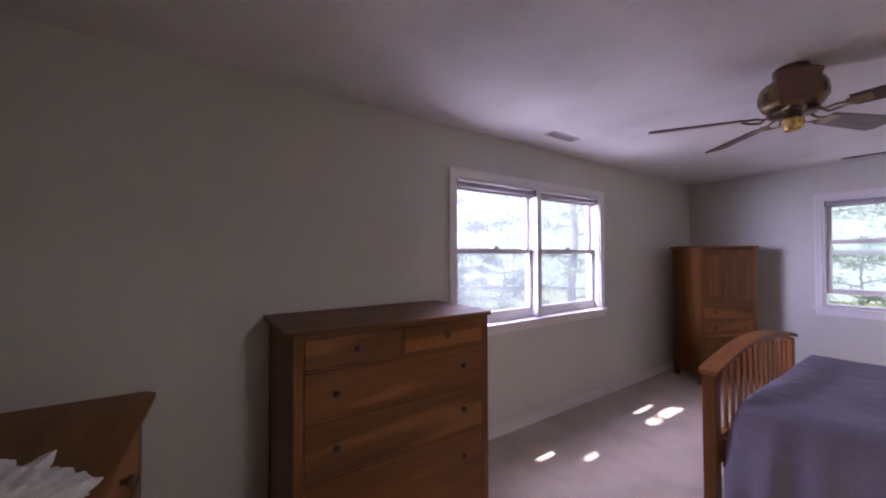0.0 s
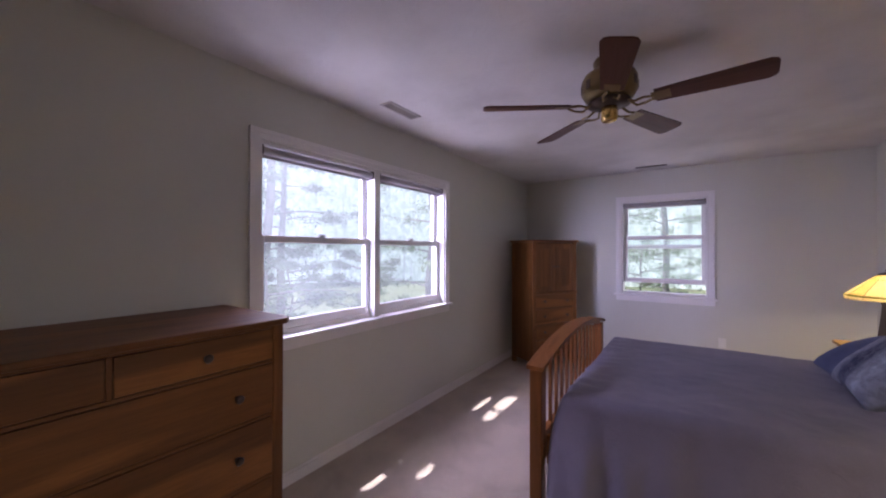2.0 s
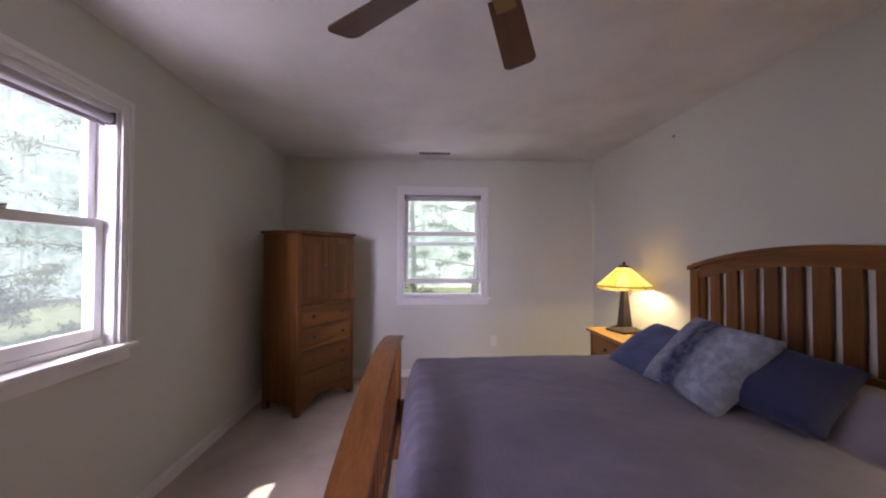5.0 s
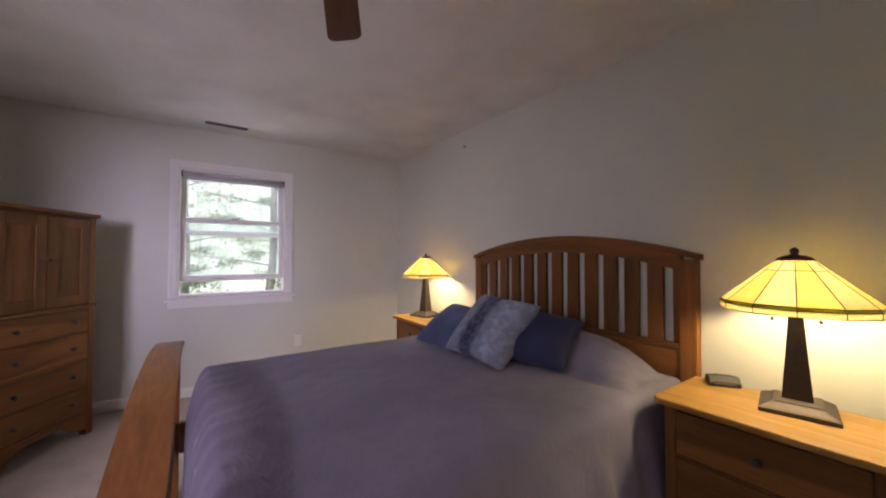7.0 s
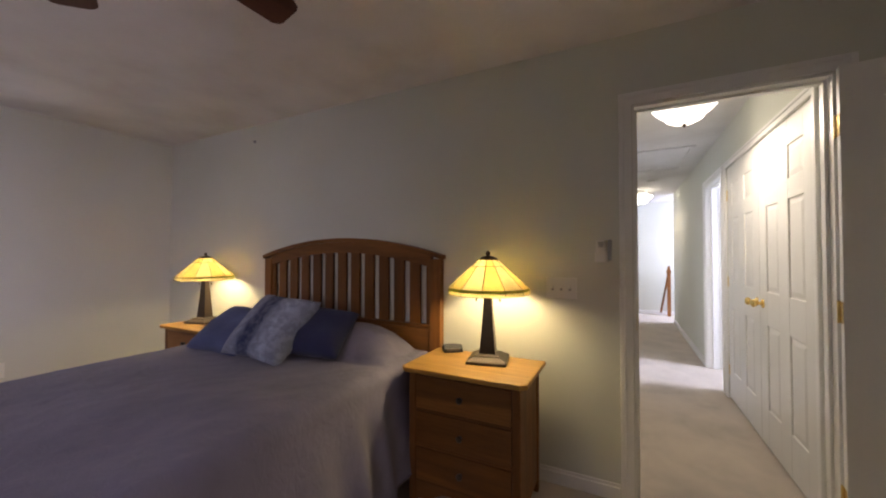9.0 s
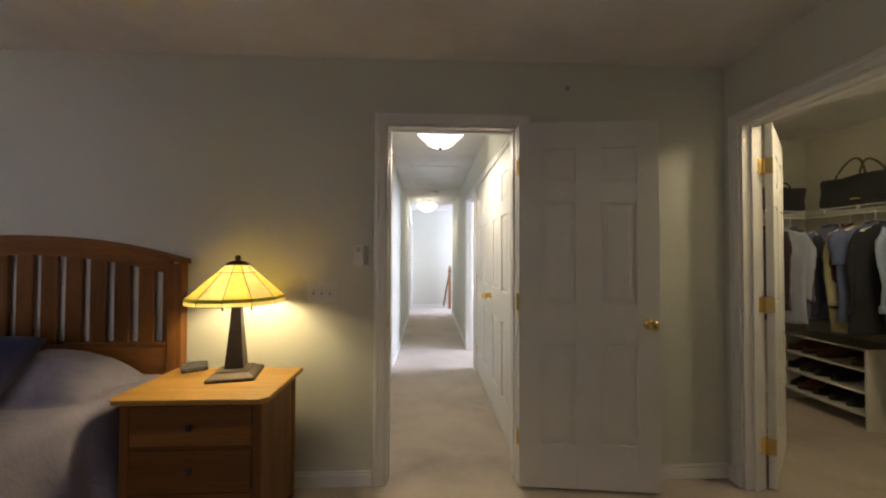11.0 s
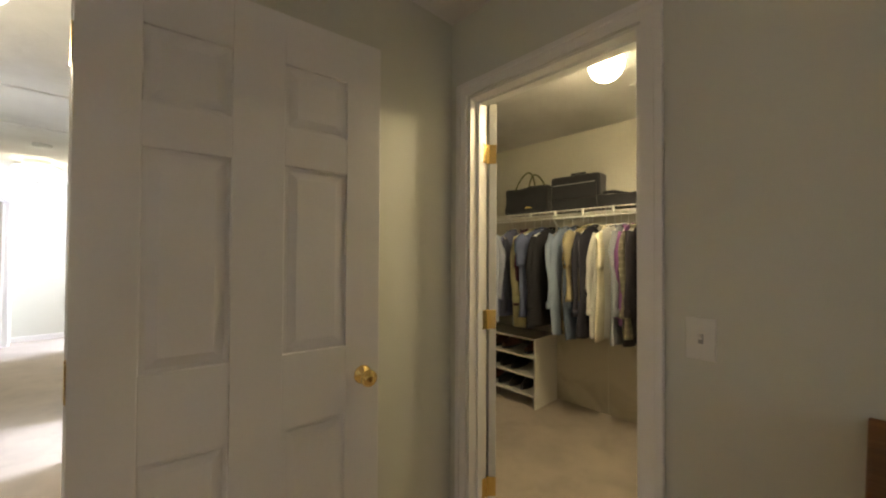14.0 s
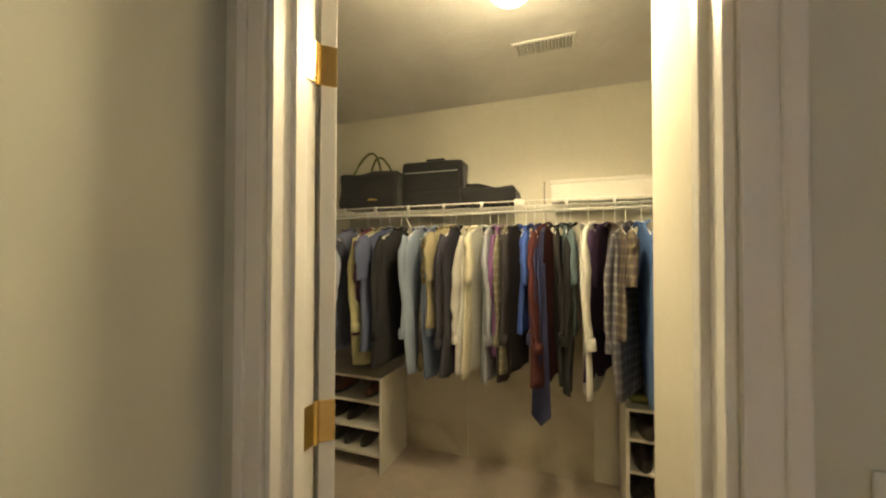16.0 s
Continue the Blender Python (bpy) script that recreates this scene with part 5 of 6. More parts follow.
def garment(m, length, material, label, seed, long_sleeve=True, wide=0.20, thick=0.036, collar=True):
    """A shirt or jacket on its hanger; local x across the shoulders, z down from the rail."""
    g = thing("hanging_shirt", m, label, "clothing", "clothes on the closet rail")
    rnd = random.Random(seed)
    bm = bmesh.new()
    hanger(bm, Matrix())
    part("hanger", bm, WIREWHITE, g, "white hanger")
    bm = bmesh.new()
    N, K = 26, 22
    rings = []
    sh = -0.092
    for j in range(N + 1):
        t = j / N
        if t < 0.14:
            u = t / 0.14
            hw, hd, z = 0.045 + (wide + 0.012 - 0.045) * u ** 0.8, 0.009 + 0.010 * u, sh - 0.10 * u
        else:
            u = (t - 0.14) / 0.86
            hw, hd, z = wide + 0.012 + 0.016 * u + 0.008 * math.sin(u * 7 + seed), thick * (0.85 + 0.35 * u), sh - 0.10 - (length - 0.19) * u
        ring = []
        for k in range(K):
            a = 2 * math.pi * k / K
            x = hw * math.copysign(abs(math.cos(a)) ** 0.7, math.cos(a))
            yy = hd * math.copysign(abs(math.sin(a)) ** 0.8, math.sin(a))
            if t > 0.12:
                f = noise.noise(Vector((x * 14 + seed * 3.1, seed, z * 1.6))) * 0.026 + math.sin(x * 42 + seed + 2 * noise.noise(Vector((x * 3, seed, z * 2)))) * 0.004 + noise.noise(Vector((x * 13.0, y * 13.0, 2.0))) * 0.0028
                yy += f * min(1, (t - 0.12) * 3)
                x += noise.noise(Vector((seed * 2.0, z * 3.0, math.copysign(2, x)))) * 0.016
            zz = z + (0.018 * noise.noise(Vector((x * 6, seed, 2.0))) if j == N else 0)
            ring.append(bm.verts.new((x, yy, zz)))
        rings.append(ring)
    for a, b in zip(rings, rings[1:]):
        for k in range(K):
            bm.faces.new((a[k], a[(k + 1) % K], b[(k + 1) % K], b[k]))
    bm.faces.new(rings[0])
    bm.faces.new(list(reversed(rings[-1])))
    part("body", bm, material, g, "", True)
    for s in (-1, 1):
        bm = bmesh.new()
        ln = (0.56 + rnd.uniform(-0.03, 0.05)) if long_sleeve else 0.25
        pts, rad, J = [], [], 12
        side = rnd.choice((-1, 1)) * 0.022
        for j in range(J + 1):
            u = j / J
            pts.append((s * (wide - 0.02 + 0.045 * min(1, u * 4) - 0.02 * u) + 0.008 * math.sin(5 * u + seed), side * min(1, u * 3) + 0.010 * math.sin(7 * u + seed * 2), -0.155 - ln * u))
            rad.append((0.046 - 0.014 * u if long_sleeve else 0.052) * (0.75 + 0.25 * min(1, u * 6)) * (1 + 0.10 * noise.noise(Vector((u * 9, seed, s)))))
        tube(bm, pts, rad, 12)
        for v in bm.verts:
            v.co.y = v.co.y * 0.42 + side * 0.5
            v.co += noise.noise_vector(v.co * 16 + Vector((seed, 0, 0))) * 0.011
        sl = part("sleeve", bm, material, g, "", True)
        if long_sleeve:
            cb = bmesh.new()
            e = Vector(pts[-1])
            lathe(cb, [(rad[-1] * 1.08, 0.0), (rad[-1] * 1.12, 0.03), (rad[-1] * 1.0, 0.055)], 12, Matrix.Translation((e.x, e.y * 0.68 + side * 0.3, e.z - 0.008)) @ Matrix.Diagonal((1, 0.72, 1, 1)))
            part("cuff", cb, material, sl, "", True)
    if collar:
        cb = bmesh.new()
        for s in (-1, 1):
            tube(cb, [(s * 0.058, 0.0, sh - 0.012), (s * 0.035, -0.030, sh + 0.002), (0.0, -0.040, sh - 0.022)], [0.006, 0.008, 0.005], 8)
            tube(cb, [(s * 0.058, 0.0, sh - 0.012), (s * 0.030, 0.028, sh + 0.006), (0.0, 0.032, sh + 0.008)], [0.006, 0.008, 0.007], 8)
        part("collar", cb, material, g, "", True)
    return g


CLOTHES = [
    # y along the rail, hem height, colour, kind, second colour, long sleeve, label
    (-2.14, 0.78, (0.12, 0.13, 0.20), "plain", None, True, "slate blue shirt on a white hanger"),
    (-2.0, 0.80, (0.17, 0.045, 0.045), "plaid", (0.05, 0.03, 0.05), True, "dark red plaid shirt on a white hanger"),
    (-1.91, 0.72, (0.36, 0.33, 0.20), "plain", None, True, "khaki cotton shirt on a white hanger"),
    (-1.825, 0.80, (0.10, 0.12, 0.20), "plain", None, False, "blue-grey short shirt on a white hanger"),
    (-1.75, 0.73, (0.028, 0.028, 0.032), "plain", None, True, "black shirt on a white hanger"),
    (-1.62, 0.70, (0.27, 0.33, 0.43), "plain", None, True, "light blue shirt on a white hanger"),
    (-1.535, 0.69, (0.17, 0.22, 0.32), "plain", None, True, "chambray blue shirt on a white hanger"),
    (-1.455, 0.73, (0.26, 0.20, 0.10), "blotch", (0.09, 0.075, 0.045), False, "tan patterned shirt on a white hanger"),
    (-1.405, 0.98, (0.30, 0.26, 0.17), "plain", None, False, "short tan shirt on a white hanger"),
    (-1.37, 0.72, (0.045, 0.045, 0.06), "plain", None, True, "charcoal shirt on a white hanger"),
    (-1.28, 0.71, (0.64, 0.60, 0.46), "plain", None, False, "cream short-sleeved shirt on a white hanger"),
    (-1.22, 0.72, (0.52, 0.52, 0.49), "plain", None, True, "off-white shirt on a white hanger"),
    (-1.17, 0.70, (0.28, 0.30, 0.34), "plain", None, True, "pale grey shirt on a white hanger"),
    (-1.12, 0.86, (0.19, 0.085, 0.21), "plain", None, True, "purple shirt on a white hanger"),
    (-1.07, 0.76, (0.36, 0.34, 0.26), "plaid", (0.13, 0.12, 0.09), True, "beige checked shirt on a white hanger"),
    (-1.02, 0.72, (0.045, 0.04, 0.045), "plain", None, True, "black cotton shirt on a white hanger"),
    (-0.96, 0.98, (0.055, 0.11, 0.38), "plain", None, False, "royal blue polo shirt on a white hanger"),
    (-0.91, 0.80, (0.04, 0.05, 0.13), "plain", None, True, "navy shirt on a white hanger"),
    (-0.86, 0.72, (0.085, 0.028, 0.03), "plain", None, True, "maroon shirt on a white hanger"),
    (-0.80, 0.74, (0.025, 0.025, 0.027), "plain", None, True, "black jacket on a white hanger"),
    (-0.755, 0.98, (0.11, 0.16, 0.18), "plain", None, False, "teal grey shirt on a white hanger"),
    (-0.72, 0.70, (0.022, 0.022, 0.024), "plain", None, True, "long black jacket on a white hanger"),
    (-0.63, 0.70, (0.68, 0.68, 0.64), "plain", None, True, "white dress shirt on a white hanger"),
    (-0.555, 0.76, (0.05, 0.03, 0.075), "plain", None, False, "dark plum shirt on a white hanger"),
    (-0.50, 0.98, (0.28, 0.24, 0.17), "plaid", (0.05, 0.04, 0.05), False, "brown plaid shirt on a white hanger"),
    (-0.45, 0.70, (0.34, 0.33, 0.33), "plaid", (0.06, 0.06, 0.09), True, "grey checked flannel shirt on a white hanger"),
    (-0.38, 0.66, (0.10, 0.19, 0.42), "plain", None, True, "bright blue shirt on a white hanger"),
    (-0.28, 0.70, (0.10, 0.14, 0.28), "plain", None, True, "mid blue shirt on a white hanger"),
    (-0.18, 0.72, (0.30, 0.30, 0.28), "plain", None, True, "grey shirt on a white hanger"),
]
rnd = random.Random(11)
for k, (y, hem, col, kind, second, sleeve, label) in enumerate(CLOTHES):
    mt = fabric("cloth_%d" % k, col, second, kind=kind, weave=500, spread=0.12, sheen=0.0)
    garment(pose(RODX + rnd.uniform(-0.02, 0.02), y, RODZ, rnd.uniform(-3, 3), rnd.uniform(-2, 2), rnd.uniform(-24, 14)), RODZ - hem, mt, label, k * 1.37 + 1, sleeve, wide=rnd.uniform(0.185, 0.215), thick=rnd.uniform(0.016, 0.024))
for k, (x, hem, col, label) in enumerate(((-1.98, 0.80, (0.06, 0.065, 0.09), "dark jacket on the side rail"), (-1.86, 0.74, (0.36, 0.38, 0.46), "pale lilac shirt on the side rail"),
                                          (-1.74, 0.86, (0.05, 0.03, 0.03), "dark brown jacket on the side rail"), (-1.60, 0.78, (0.05, 0.06, 0.12), "navy jacket on the side rail"))):
    mt = fabric("side_cloth_%d" % k, col, weave=500, spread=0.12)
    garment(pose(x, CS + 0.30, RODZ, 0, 0, 90 + rnd.uniform(-10, 10)), RODZ - hem, mt, label, 60 + k * 2.1, True)


tie = thing("necktie", pose(RODX + 0.17, -0.865, RODZ), "dark necktie hanging among the shirts", "necktie")
bm = bmesh.new()
prism(bm, [(-0.022, -0.30), (0.022, -0.30), (0.050, -1.08), (0.0, -1.135), (-0.050, -1.08)], -0.004, 0.004, "x", 0.0015)
wavy(bm, 0.006, 5)
part("blade", bm, NAVY, tie)
bm = bmesh.new()
tube(bm, [(0, 0, -0.31), (-0.05, 0.004, -0.14), (-0.16, 0.004, -0.10)], 0.012, 8)
part("neck_loop", bm, NAVY, tie)


def cubby(m, w, d, h, levels, label):
    c = thing("shoe_cubby", m, label, "shoe rack")
    t = 0.016
    for s in (0, w - t):
        part("side", boxed((s, 0, 0), (s + t, d, h), 0.001), MELAMINE, c)
    part("top", boxed((t, 0.001, h - t), (w - t, d, h - 0.0005), 0.001), MELAMINE, c)
    part("back", boxed((t, d - 0.004, 0.06), (w - t, d - 0.001, h - t)), CUBBACK, c, "dark back panel")
    for z in levels:
        part("shelf", boxed((t, 0.004, z), (w - t, d - 0.005, z + t), 0.001), MELAMINE, c)
    return c


def shoe(m, material, label):
    s = thing("shoe", m, label, "shoe", "shoes in the cubbies")
    bm = bmesh.new()
    rings = []
    for k in range(13):
        u = k / 12
        hw = 0.036 + 0.012 * math.sin(math.pi * min(1, u * 1.2)) - 0.022 * max(0, u - 0.8) / 0.2
        top = 0.095 - 0.012 * u if u < 0.35 else 0.09 - 0.05 * min(1, (u - 0.35) / 0.45)
        rings.append([bm.verts.new((hw * math.cos(a), -0.27 * u, 0.018 + top * math.sin(a) if math.sin(a) > 0 else 0.018)) for a in [math.pi * j / 9 for j in range(10)]])
    for a, b in zip(rings, rings[1:]):
        for j in range(9):
            bm.faces.new((a[j], a[j + 1], b[j + 1], b[j]))
    bm.faces.new(rings[0])
    bm.faces.new(rings[-1])
    part("upper", bm, material, s, "", True)
    sb = bmesh.new()
    prism(sb, [(0.040 * math.cos(a) * (1.15 if math.sin(a) < 0 else 0.95), -0.135 + 0.143 * math.sin(a)) for a in [2 * math.pi * j / 20 for j in range(20)]], 0.0, 0.018, "z", 0.003)
    part("sole", sb, DARKSHOE, s)
    return s


CUBZ = (0.10, 0.265, 0.43)
cubby(pose(SX + 0.04, -2.51, 0, 0, 0, 90), 0.665, 0.37, 0.605, CUBZ, "white melamine shoe cubby below the shirts")
cubby(pose(SX - 0.02, -0.455, 0, 0, 0, 90), 0.62, 0.29, 0.60, CUBZ, "white melamine shoe cubby by the closet wall")
for y0, cols in ((-2.50, 5), (-0.37, 5)):
    for r, z in enumerate(CUBZ):
        for k in range(cols):
            if (k + r) % 6 == 5:
                continue
            mt = LEATHER if (r == 2 and y0 < -1) or (k == 1 and r == 0) else DARKSHOE
            shoe(pose(SX - 0.29, y0 + 0.115 * k + 0.02 * r, z + 0.0165, 0, 0, 90 + (k - 2) * 2), mt, "worn brown leather shoe in the cubby" if mt is LEATHER else "dark leather shoe in the cubby")
# folded things on top of the right cubby
tb = boxed((0, 0, 0), (0.24, 0.36, 0.05), 0.02)
wavy(tb, 0.006, 9)
tagged(part("folded_clothes", tb, OLIVE, None), "folded dark clothes on the shoe cubby", "clothes").matrix_basis = pose(-2.42, -0.43, 0.602)


def soft_box(w, d, h, seed, puff=0.03):
    bm = bmesh.new()
    bmesh.ops.create_cube(bm, size=1.0, matrix=Matrix.Translation((0, 0, h / 2)) @ Matrix.Diagonal((w, d, h, 1)))
    bmesh.ops.bevel(bm, geom=list(bm.edges), offset=min(w, d, h) * 0.18, segments=3, affect="EDGES", profile=0.6)
    bmesh.ops.subdivide_edges(bm, edges=list(bm.edges), cuts=2, use_grid_fill=True)
    for v in bm.verts:
        if v.co.z > 0.004:
            v.co += noise.noise_vector(v.co * 8 + Vector((seed, 0, 0))) * puff
    return bm


duffel = thing("duffel_bag", pose(-2.27, -2.02, SZ + 0.005, 0, 0, 92), "black bag with olive handles on the wire shelf", "bag")
part("body", soft_box(0.44, 0.26, 0.25, 3.0, 0.022), BAG, duffel, "", True)
for y in (-0.115, 0.115):
    bm = bmesh.new()
    tube(bm, [(-0.11 + 0.22 * k / 14, y * (1 - 0.5 * math.sin(math.pi * k / 14)), 0.19 + 0.20 * math.sin(math.pi * k / 14) ** 0.7) for k in range(15)], 0.008, 8)
    part("handle", bm, OLIVE, duffel, "olive webbing handle")
part("label_tag", boxed((0.02, -0.140, 0.05), (0.09, -0.134, 0.065), 0.001), BRASS, duffel, "small gold tag")
case_ = thing("briefcase", pose(-2.28, -1.57, SZ + 0.005, 0, 0, 91), "black soft briefcase standing on the wire shelf", "briefcase")
part("body", soft_box(0.42, 0.17, 0.30, 8.0, 0.008), BAG, case_, "", True)
part("flap", boxed((-0.19, -0.094, 0.10), (0.19, -0.078, 0.225), 0.006), BAG, case_)
part("zip", boxed((-0.18, -0.0965, 0.220), (0.18, -0.092, 0.226), 0.001), GREYPL, case_, "metal zip")
bm = bmesh.new()
tube(bm, [(-0.07, 0, 0.295), (-0.06, 0, 0.322), (0.06, 0, 0.322), (0.07, 0, 0.295)], 0.010, 8)
part("handle", bm, BLACKPL, case_, "black grip handle")
shoulder = thing("shoulder_bag", pose(-2.28, -1.19, SZ + 0.005, 0, 0, 88), "flat dark shoulder bag on the wire shelf", "bag")
part("body", soft_box(0.34, 0.22, 0.10, 5.0, 0.02), BAG, shoulder, "", True)
bm = bmesh.new()
tube(bm, [(-0.16, -0.05, 0.06), (-0.15, -0.04, 0.13), (-0.09, 0.0, 0.135), (0.02, 0.02, 0.105), (0.13, 0.0, 0.11), (0.16, 0.02, 0.06)], 0.014, 8)
part("strap", bm, BAG, shoulder, "padded strap")
small = thing("side_bag", pose(-1.98, CS + 0.17, SZ + 0.005), "dark soft bag on the corner of the wire shelf", "bag")
part("body", soft_box(0.36, 0.24, 0.22, 9.0, 0.02), BAG, small, "", True)
bm = bmesh.new()
tube(bm, [(-0.08 + 0.16 * k / 10, 0.08, 0.19 + 0.07 * math.sin(math.pi * k / 10)) for k in range(11)], 0.006, 8)
part("handle", bm, BAG, small, "thin dark handle")
bx = thing("storage_box", pose(-2.335, -0.33, SZ + 0.005), "long pale box lying on the wire shelf", "box")
part("base", boxed((-0.10, -0.50, 0.0), (0.085, 0.50, 0.105), 0.004), MELAMINE, bx)
part("lid", boxed((-0.105, -0.505, 0.1055), (0.09, 0.505, 0.128), 0.004), MELAMINE, bx)
# a bare hanger wire standing above the shelf
bm = bmesh.new()
tube(bm, [(-2.30, -0.87, SZ), (-2.30, -0.87, SZ + 0.14)], 0.003, 6)
tagged(part("wire_hook", bm, DARKMETAL), "thin dark wire standing on the shelf", "hook")

# ---- outside: ground, woods ----
GZ = -3.2
gb = bmesh.new()
bmesh.ops.create_grid(gb, x_segments=60, y_segments=60, size=90)
for v in gb.verts:
    v.co.z = GZ + 0.35 * noise.noise(v.co * 0.08)
structure("ground", gb, SOIL, "leaf-littered forest floor outside", "ground", True)
hb = bmesh.new()
block(hb, (-2.75, HS - 0.3, GZ - 0.5), (XE + 0.15, YN + 0.15, -0.21))
structure("wall_foundation", hb, TRIM, "pale house wall below the room", "wall")
rb = bmesh.new()
prism(rb, [(HS - 0.6, H + 0.16), (YN + 0.30, H + 0.16), ((YN + HS) / 2, H + 2.2)], -3.2, XE + 0.5, "x")
structure("roof", rb, plain("shingle_grey", (0.12, 0.11, 0.11), 0.9, spread=0.3, grain=12, relief=0.6), "grey shingled roof with eaves", "roof")
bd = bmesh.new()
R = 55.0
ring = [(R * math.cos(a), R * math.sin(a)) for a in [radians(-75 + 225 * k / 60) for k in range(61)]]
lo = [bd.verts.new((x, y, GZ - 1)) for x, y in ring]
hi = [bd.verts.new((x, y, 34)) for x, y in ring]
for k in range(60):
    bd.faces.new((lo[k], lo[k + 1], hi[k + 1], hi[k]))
structure("backdrop", bd, far_woods(), "self-glowing backdrop of distant woods beyond the house", "woods", True)


def tree(place, height, spread_, material, seed, crown_from=0.3, leaf=0.10, count=2600, droop=-0.1, label="", trunk=0.13):
    """A trunk with limbs; leaves sit in flat sprays along the limbs."""
    rnd = random.Random(seed)
    t = thing("tree", pose(*place), label, "tree", "trees outside the windows")
    tb = bmesh.new()
    n = 12
    spine = [Vector((0.25 * noise.noise(Vector((seed, k * 0.4, 0))), 0.25 * noise.noise(Vector((seed, k * 0.4, 5))), height * k / n)) for k in range(n + 1)]
    tube(tb, spine, [trunk * (1 - 0.85 * k / n) + 0.01 for k in range(n + 1)], 10)
    sprays = []
    for k in range(26):
        u = crown_from + (1 - crown_from) * (k + rnd.random()) / 26
        base = spine[min(n, int(u * n))].lerp(spine[min(n, int(u * n) + 1)], u * n - int(u * n)) if u < 1 else spine[-1]
        a = k * 2.4 + rnd.uniform(-0.4, 0.4)
        ln = spread_ * (1.15 - 0.75 * u) * rnd.uniform(0.7, 1.1)
        pts = [base + Vector((math.cos(a) * ln * s, math.sin(a) * ln * s, ln * (0.18 * s + droop * s * s))) for s in (0, 0.35, 0.7, 1.0)]
        tube(tb, pts, [0.030, 0.022, 0.013, 0.004], 5)
        sprays.append((pts, ln))
        for _ in range(4):
            s = rnd.uniform(0.3, 0.95)
            q = pts[0].lerp(pts[3], s)
            b = a + rnd.choice((-1, 1)) * rnd.uniform(0.5, 1.0)
            l2 = ln * rnd.uniform(0.25, 0.45)
            end = q + Vector((math.cos(b) * l2, math.sin(b) * l2, l2 * rnd.uniform(-0.15, 0.2)))
            tube(tb, [q, q.lerp(end, 0.5) + Vector((0, 0, 0.03)), end], [0.010, 0.007, 0.003], 4)
            sprays.append(([q, q.lerp(end, 0.33), q.lerp(end, 0.66), end], l2))
    part("trunk", tb, BARK, t, "rough grey trunk with limbs")
    verts, faces = [], []
    for _ in range(int(count * 1.5)):
        pts, ln = rnd.choice(sprays)
        s = rnd.uniform(0.15, 1.05)
        c = pts[0].lerp(pts[3], s) + Vector((rnd.gauss(0, 0.10), rnd.gauss(0, 0.10), rnd.gauss(0, 0.10))) * (0.5 + ln * 0.35)
        ax = Vector((rnd.gauss(0, 1), rnd.gauss(0, 1), rnd.gauss(0, 0.45))).normalized()
        sd_ = ax.cross(Vector((rnd.gauss(0, 0.4), rnd.gauss(0, 0.4), 1))).normalized()
        l_, w2 = leaf * rnd.uniform(0.7, 1.3), leaf * rnd.uniform(0.16, 0.30)
        i = len(verts)
        verts += [c - ax * l_ / 2, c + sd_ * w2 / 2, c + ax * l_ / 2 + Vector((0, 0, -0.01)), c - sd_ * w2 / 2]
        faces.append((i, i + 1, i + 2, i + 3))
    me = bpy.data.meshes.new("crown")
    me.from_pydata([tuple(v) for v in verts], [], faces)
    me.materials.append(material)
    cr = new("crown", me)
    cr.parent = t
    tagged(cr, "loose crown of small leaves", kind="stuff")
    return t


PINE = "tall pine with drooping feathery boughs"
BROAD = "slender broadleaf tree in pale leaf"
for k, (x, y, hgt, sp, mt, lf, ct) in enumerate((
        (2.9, 7.6, 11.0, 2.6, NEEDLE, 0.16, 7000), (5.4, 8.6, 12.0, 2.7, NEEDLE, 0.16, 7000), (0.6, 10.5, 12.5, 3.0, NEEDLE, 0.18, 6000),
        (4.2, 12.5, 13.0, 3.2, LEAF, 0.20, 6000), (7.6, 11.5, 12.0, 3.0, NEEDLE, 0.18, 6000), (2.0, 15.0, 14.0, 3.5, LEAF, 0.22, 6000),
        (10.0, 7.0, 11.0, 2.8, LEAF, 0.17, 4000), (13.5, 2.9, 12.0, 2.8, LEAF, 0.16, 2600), (14.5, -1.4, 12.5, 3.0, LEAF, 0.18, 2600),
        (18.5, 0.9, 13.0, 3.2, LEAF, 0.20, 3000), (11.5, -3.6, 11.0, 2.6, LEAF, 0.15, 4500), (18.5, -4.0, 13.0, 3.4, LEAF, 0.22, 5000), (-2.5, 9.0, 11.5, 2.8, NEEDLE, 0.17, 5000))):
    tree((x, y, GZ - 0.1), hgt, sp, mt, 3 + k * 1.7, 0.12, lf, ct, -0.22 if mt is NEEDLE else -0.05, PINE if mt is NEEDLE else BROAD, 0.16)

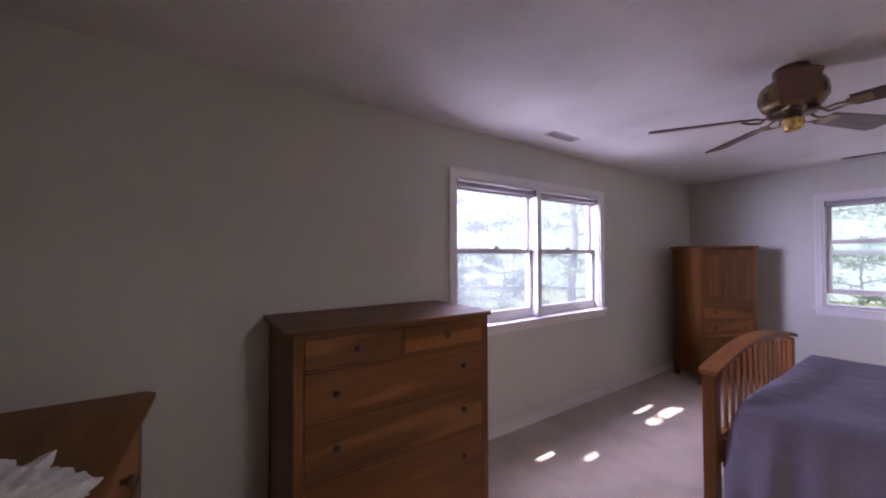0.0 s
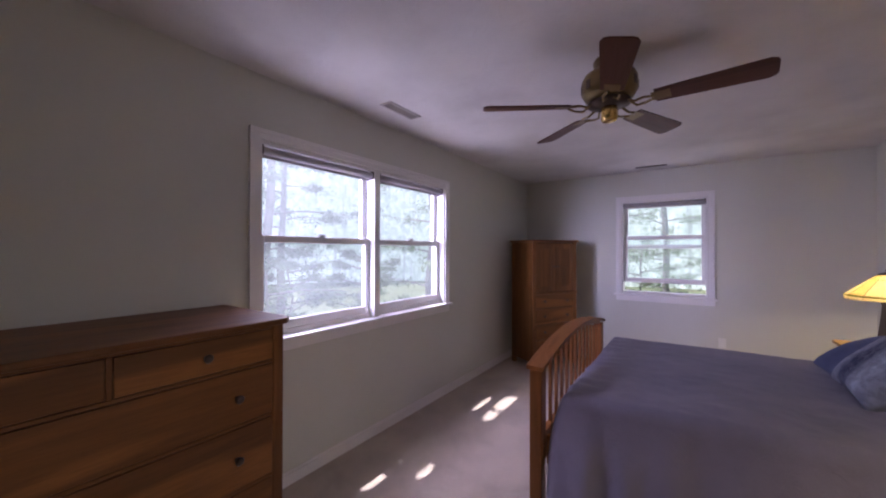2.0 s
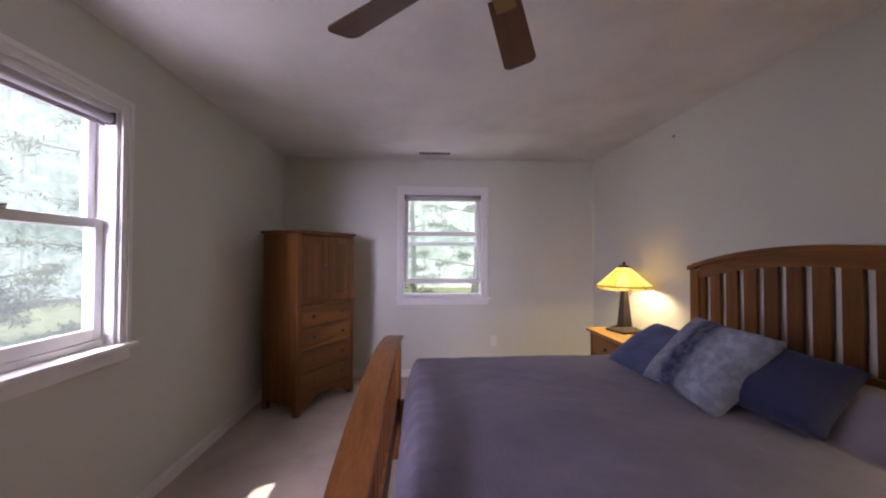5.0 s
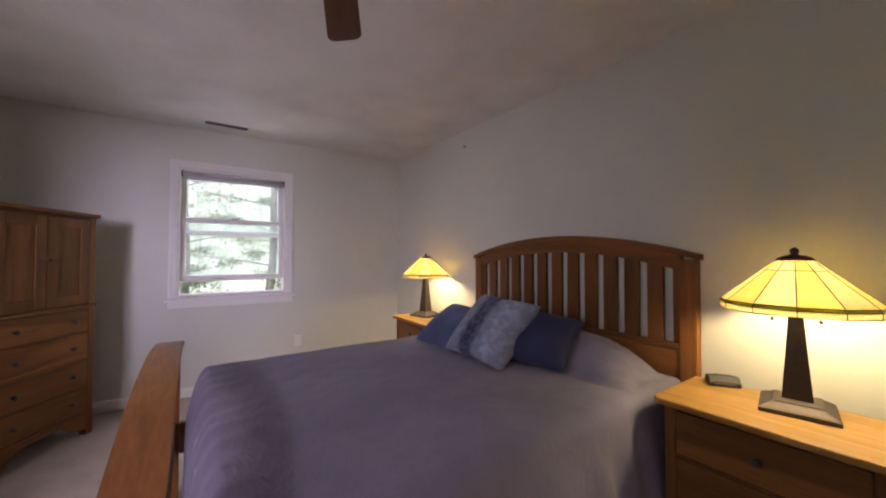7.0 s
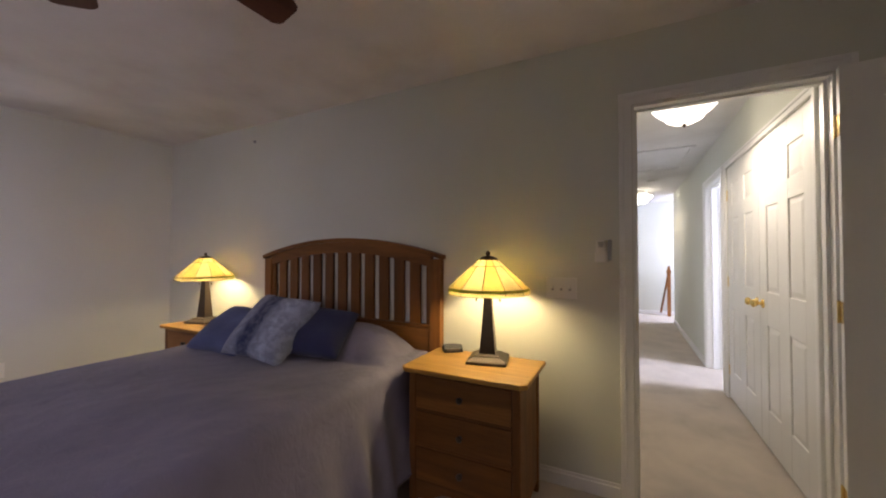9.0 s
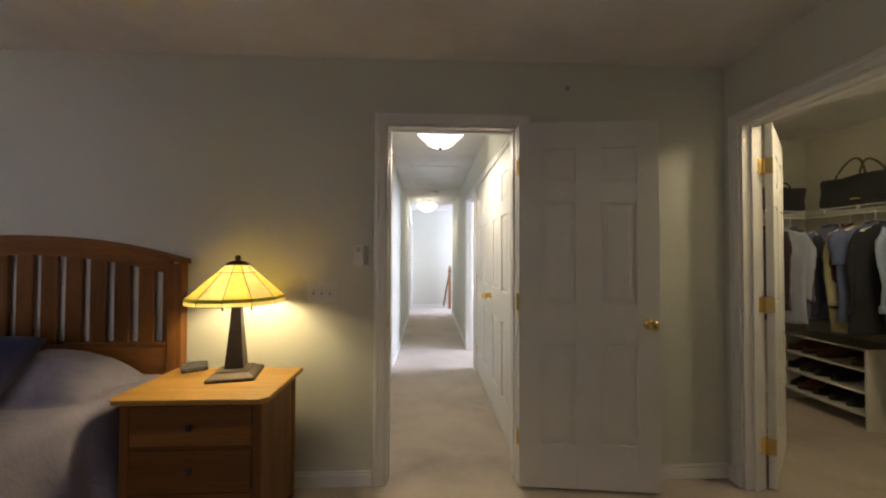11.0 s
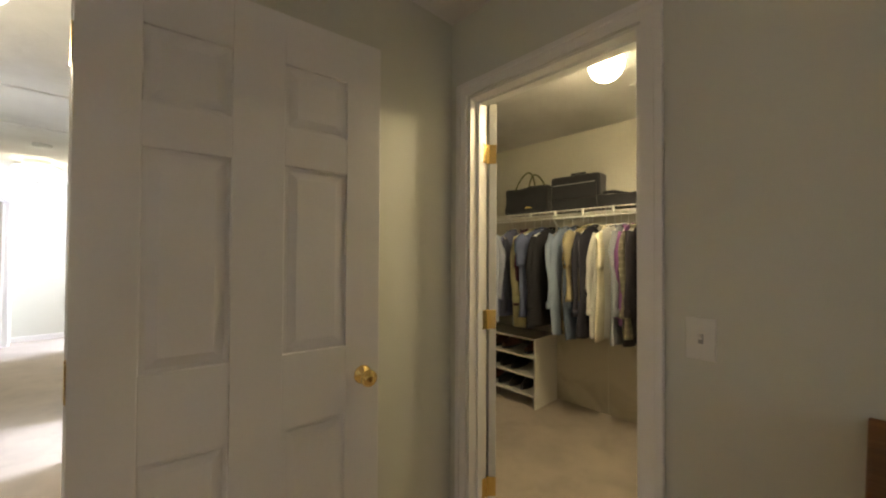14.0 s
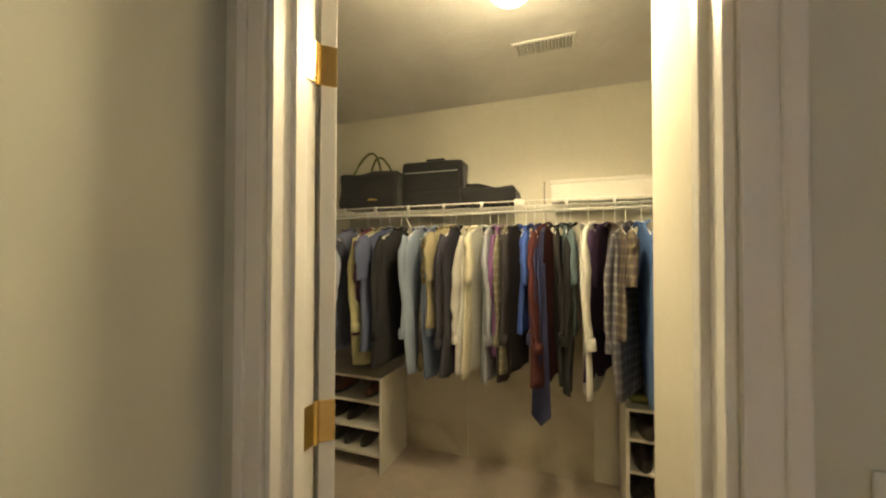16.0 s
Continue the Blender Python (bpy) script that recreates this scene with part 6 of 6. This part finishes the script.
SHRUB = "leafy understory shrub below the trees"
for k, (x, y, hgt, sp) in enumerate(((1.5, 8.6, 4.2, 2.2), (4.2, 9.4, 4.6, 2.4), (6.8, 9.8, 4.4, 2.4), (-0.8, 8.0, 4.0, 2.2), (2.8, 11.5, 5.2, 2.8), (9.2, 9.4, 4.6, 2.4),
                                     (10.4, 1.0, 3.7, 2.0), (10.8, 3.8, 4.0, 2.2), (11.4, -1.6, 4.2, 2.2), (14.5, 1.5, 5.0, 2.6))):
    tree((x, y, GZ - 0.1), hgt, sp, LEAF, 71 + k * 1.3, 0.06, 0.15, 8000 if y > 5 else 3000, 0.05, SHRUB, 0.05)

# unseen bough added over the long window, its gaps shaping the carpet's sun patches
bough = thing("tree", pose(-1.2, 5.2, GZ - 0.1), "unseen tree added to break up the sun at the window", "tree", "trees outside the windows")
bb_ = bmesh.new()
tube(bb_, [(0, 0, 0), (0.1, 0, 3.5), (0.0, 0.1, 7.0), (0.1, 0.2, 9.5)], [0.17, 0.13, 0.08, 0.02], 10)
inv = Vector((1.2, -5.2, -(GZ - 0.1)))
tube(bb_, [(0.05, 0, 5.2), Vector((0.6, 3.9, 3.5)) + inv, Vector((1.9, 3.7, 3.75)) + inv, Vector((3.2, 3.55, 3.6)) + inv], [0.07, 0.05, 0.03, 0.008], 7)
part("trunk", bb_, BARK, bough, "rough grey trunk with one long bough")
GAPS = ((3.60, 1.69, 0.13, 0.045), (3.75, 1.505, 0.17, 0.05), (3.43, 1.51, 0.07, 0.035), (2.2, 1.70, 0.07, 0.012), (2.48, 1.50, 0.05, 0.008))
rnd = random.Random(5)
verts, faces = [], []
slope = Vector((SUN_FROM.x / SUN_FROM.z, SUN_FROM.y / SUN_FROM.z))
for _ in range(9000):
    z = rnd.uniform(3.3, 3.9)
    fx, fy = rnd.uniform(1.0, 5.0), rnd.uniform(0.55, 2.35)      # where its shadow falls on the floor
    c = Vector((fx + slope.x * z, fy + slope.y * z, z))
    if any(((fx - gx) / (a + 0.05)) ** 2 + ((fy - gy) / (b + 0.05)) ** 2 < 1 for gx, gy, a, b in GAPS):
        continue
    ax = Vector((rnd.gauss(0, 1), rnd.gauss(0, 1), rnd.gauss(0, 0.3))).normalized() * 0.055
    sd_ = ax.cross(SUN_FROM).normalized() * 0.032
    i = len(verts)
    c = c + inv
    verts += [c - ax, c + sd_, c + ax, c - sd_]
    faces.append((i, i + 1, i + 2, i + 3))
me = bpy.data.meshes.new("crown")
me.from_pydata([tuple(v) for v in verts], [], faces)
me.materials.append(LEAF)
cr = new("crown", me)
cr.parent = bough
tagged(cr, "unseen leaf screen with gaps cut for the sun patches", kind="stuff")
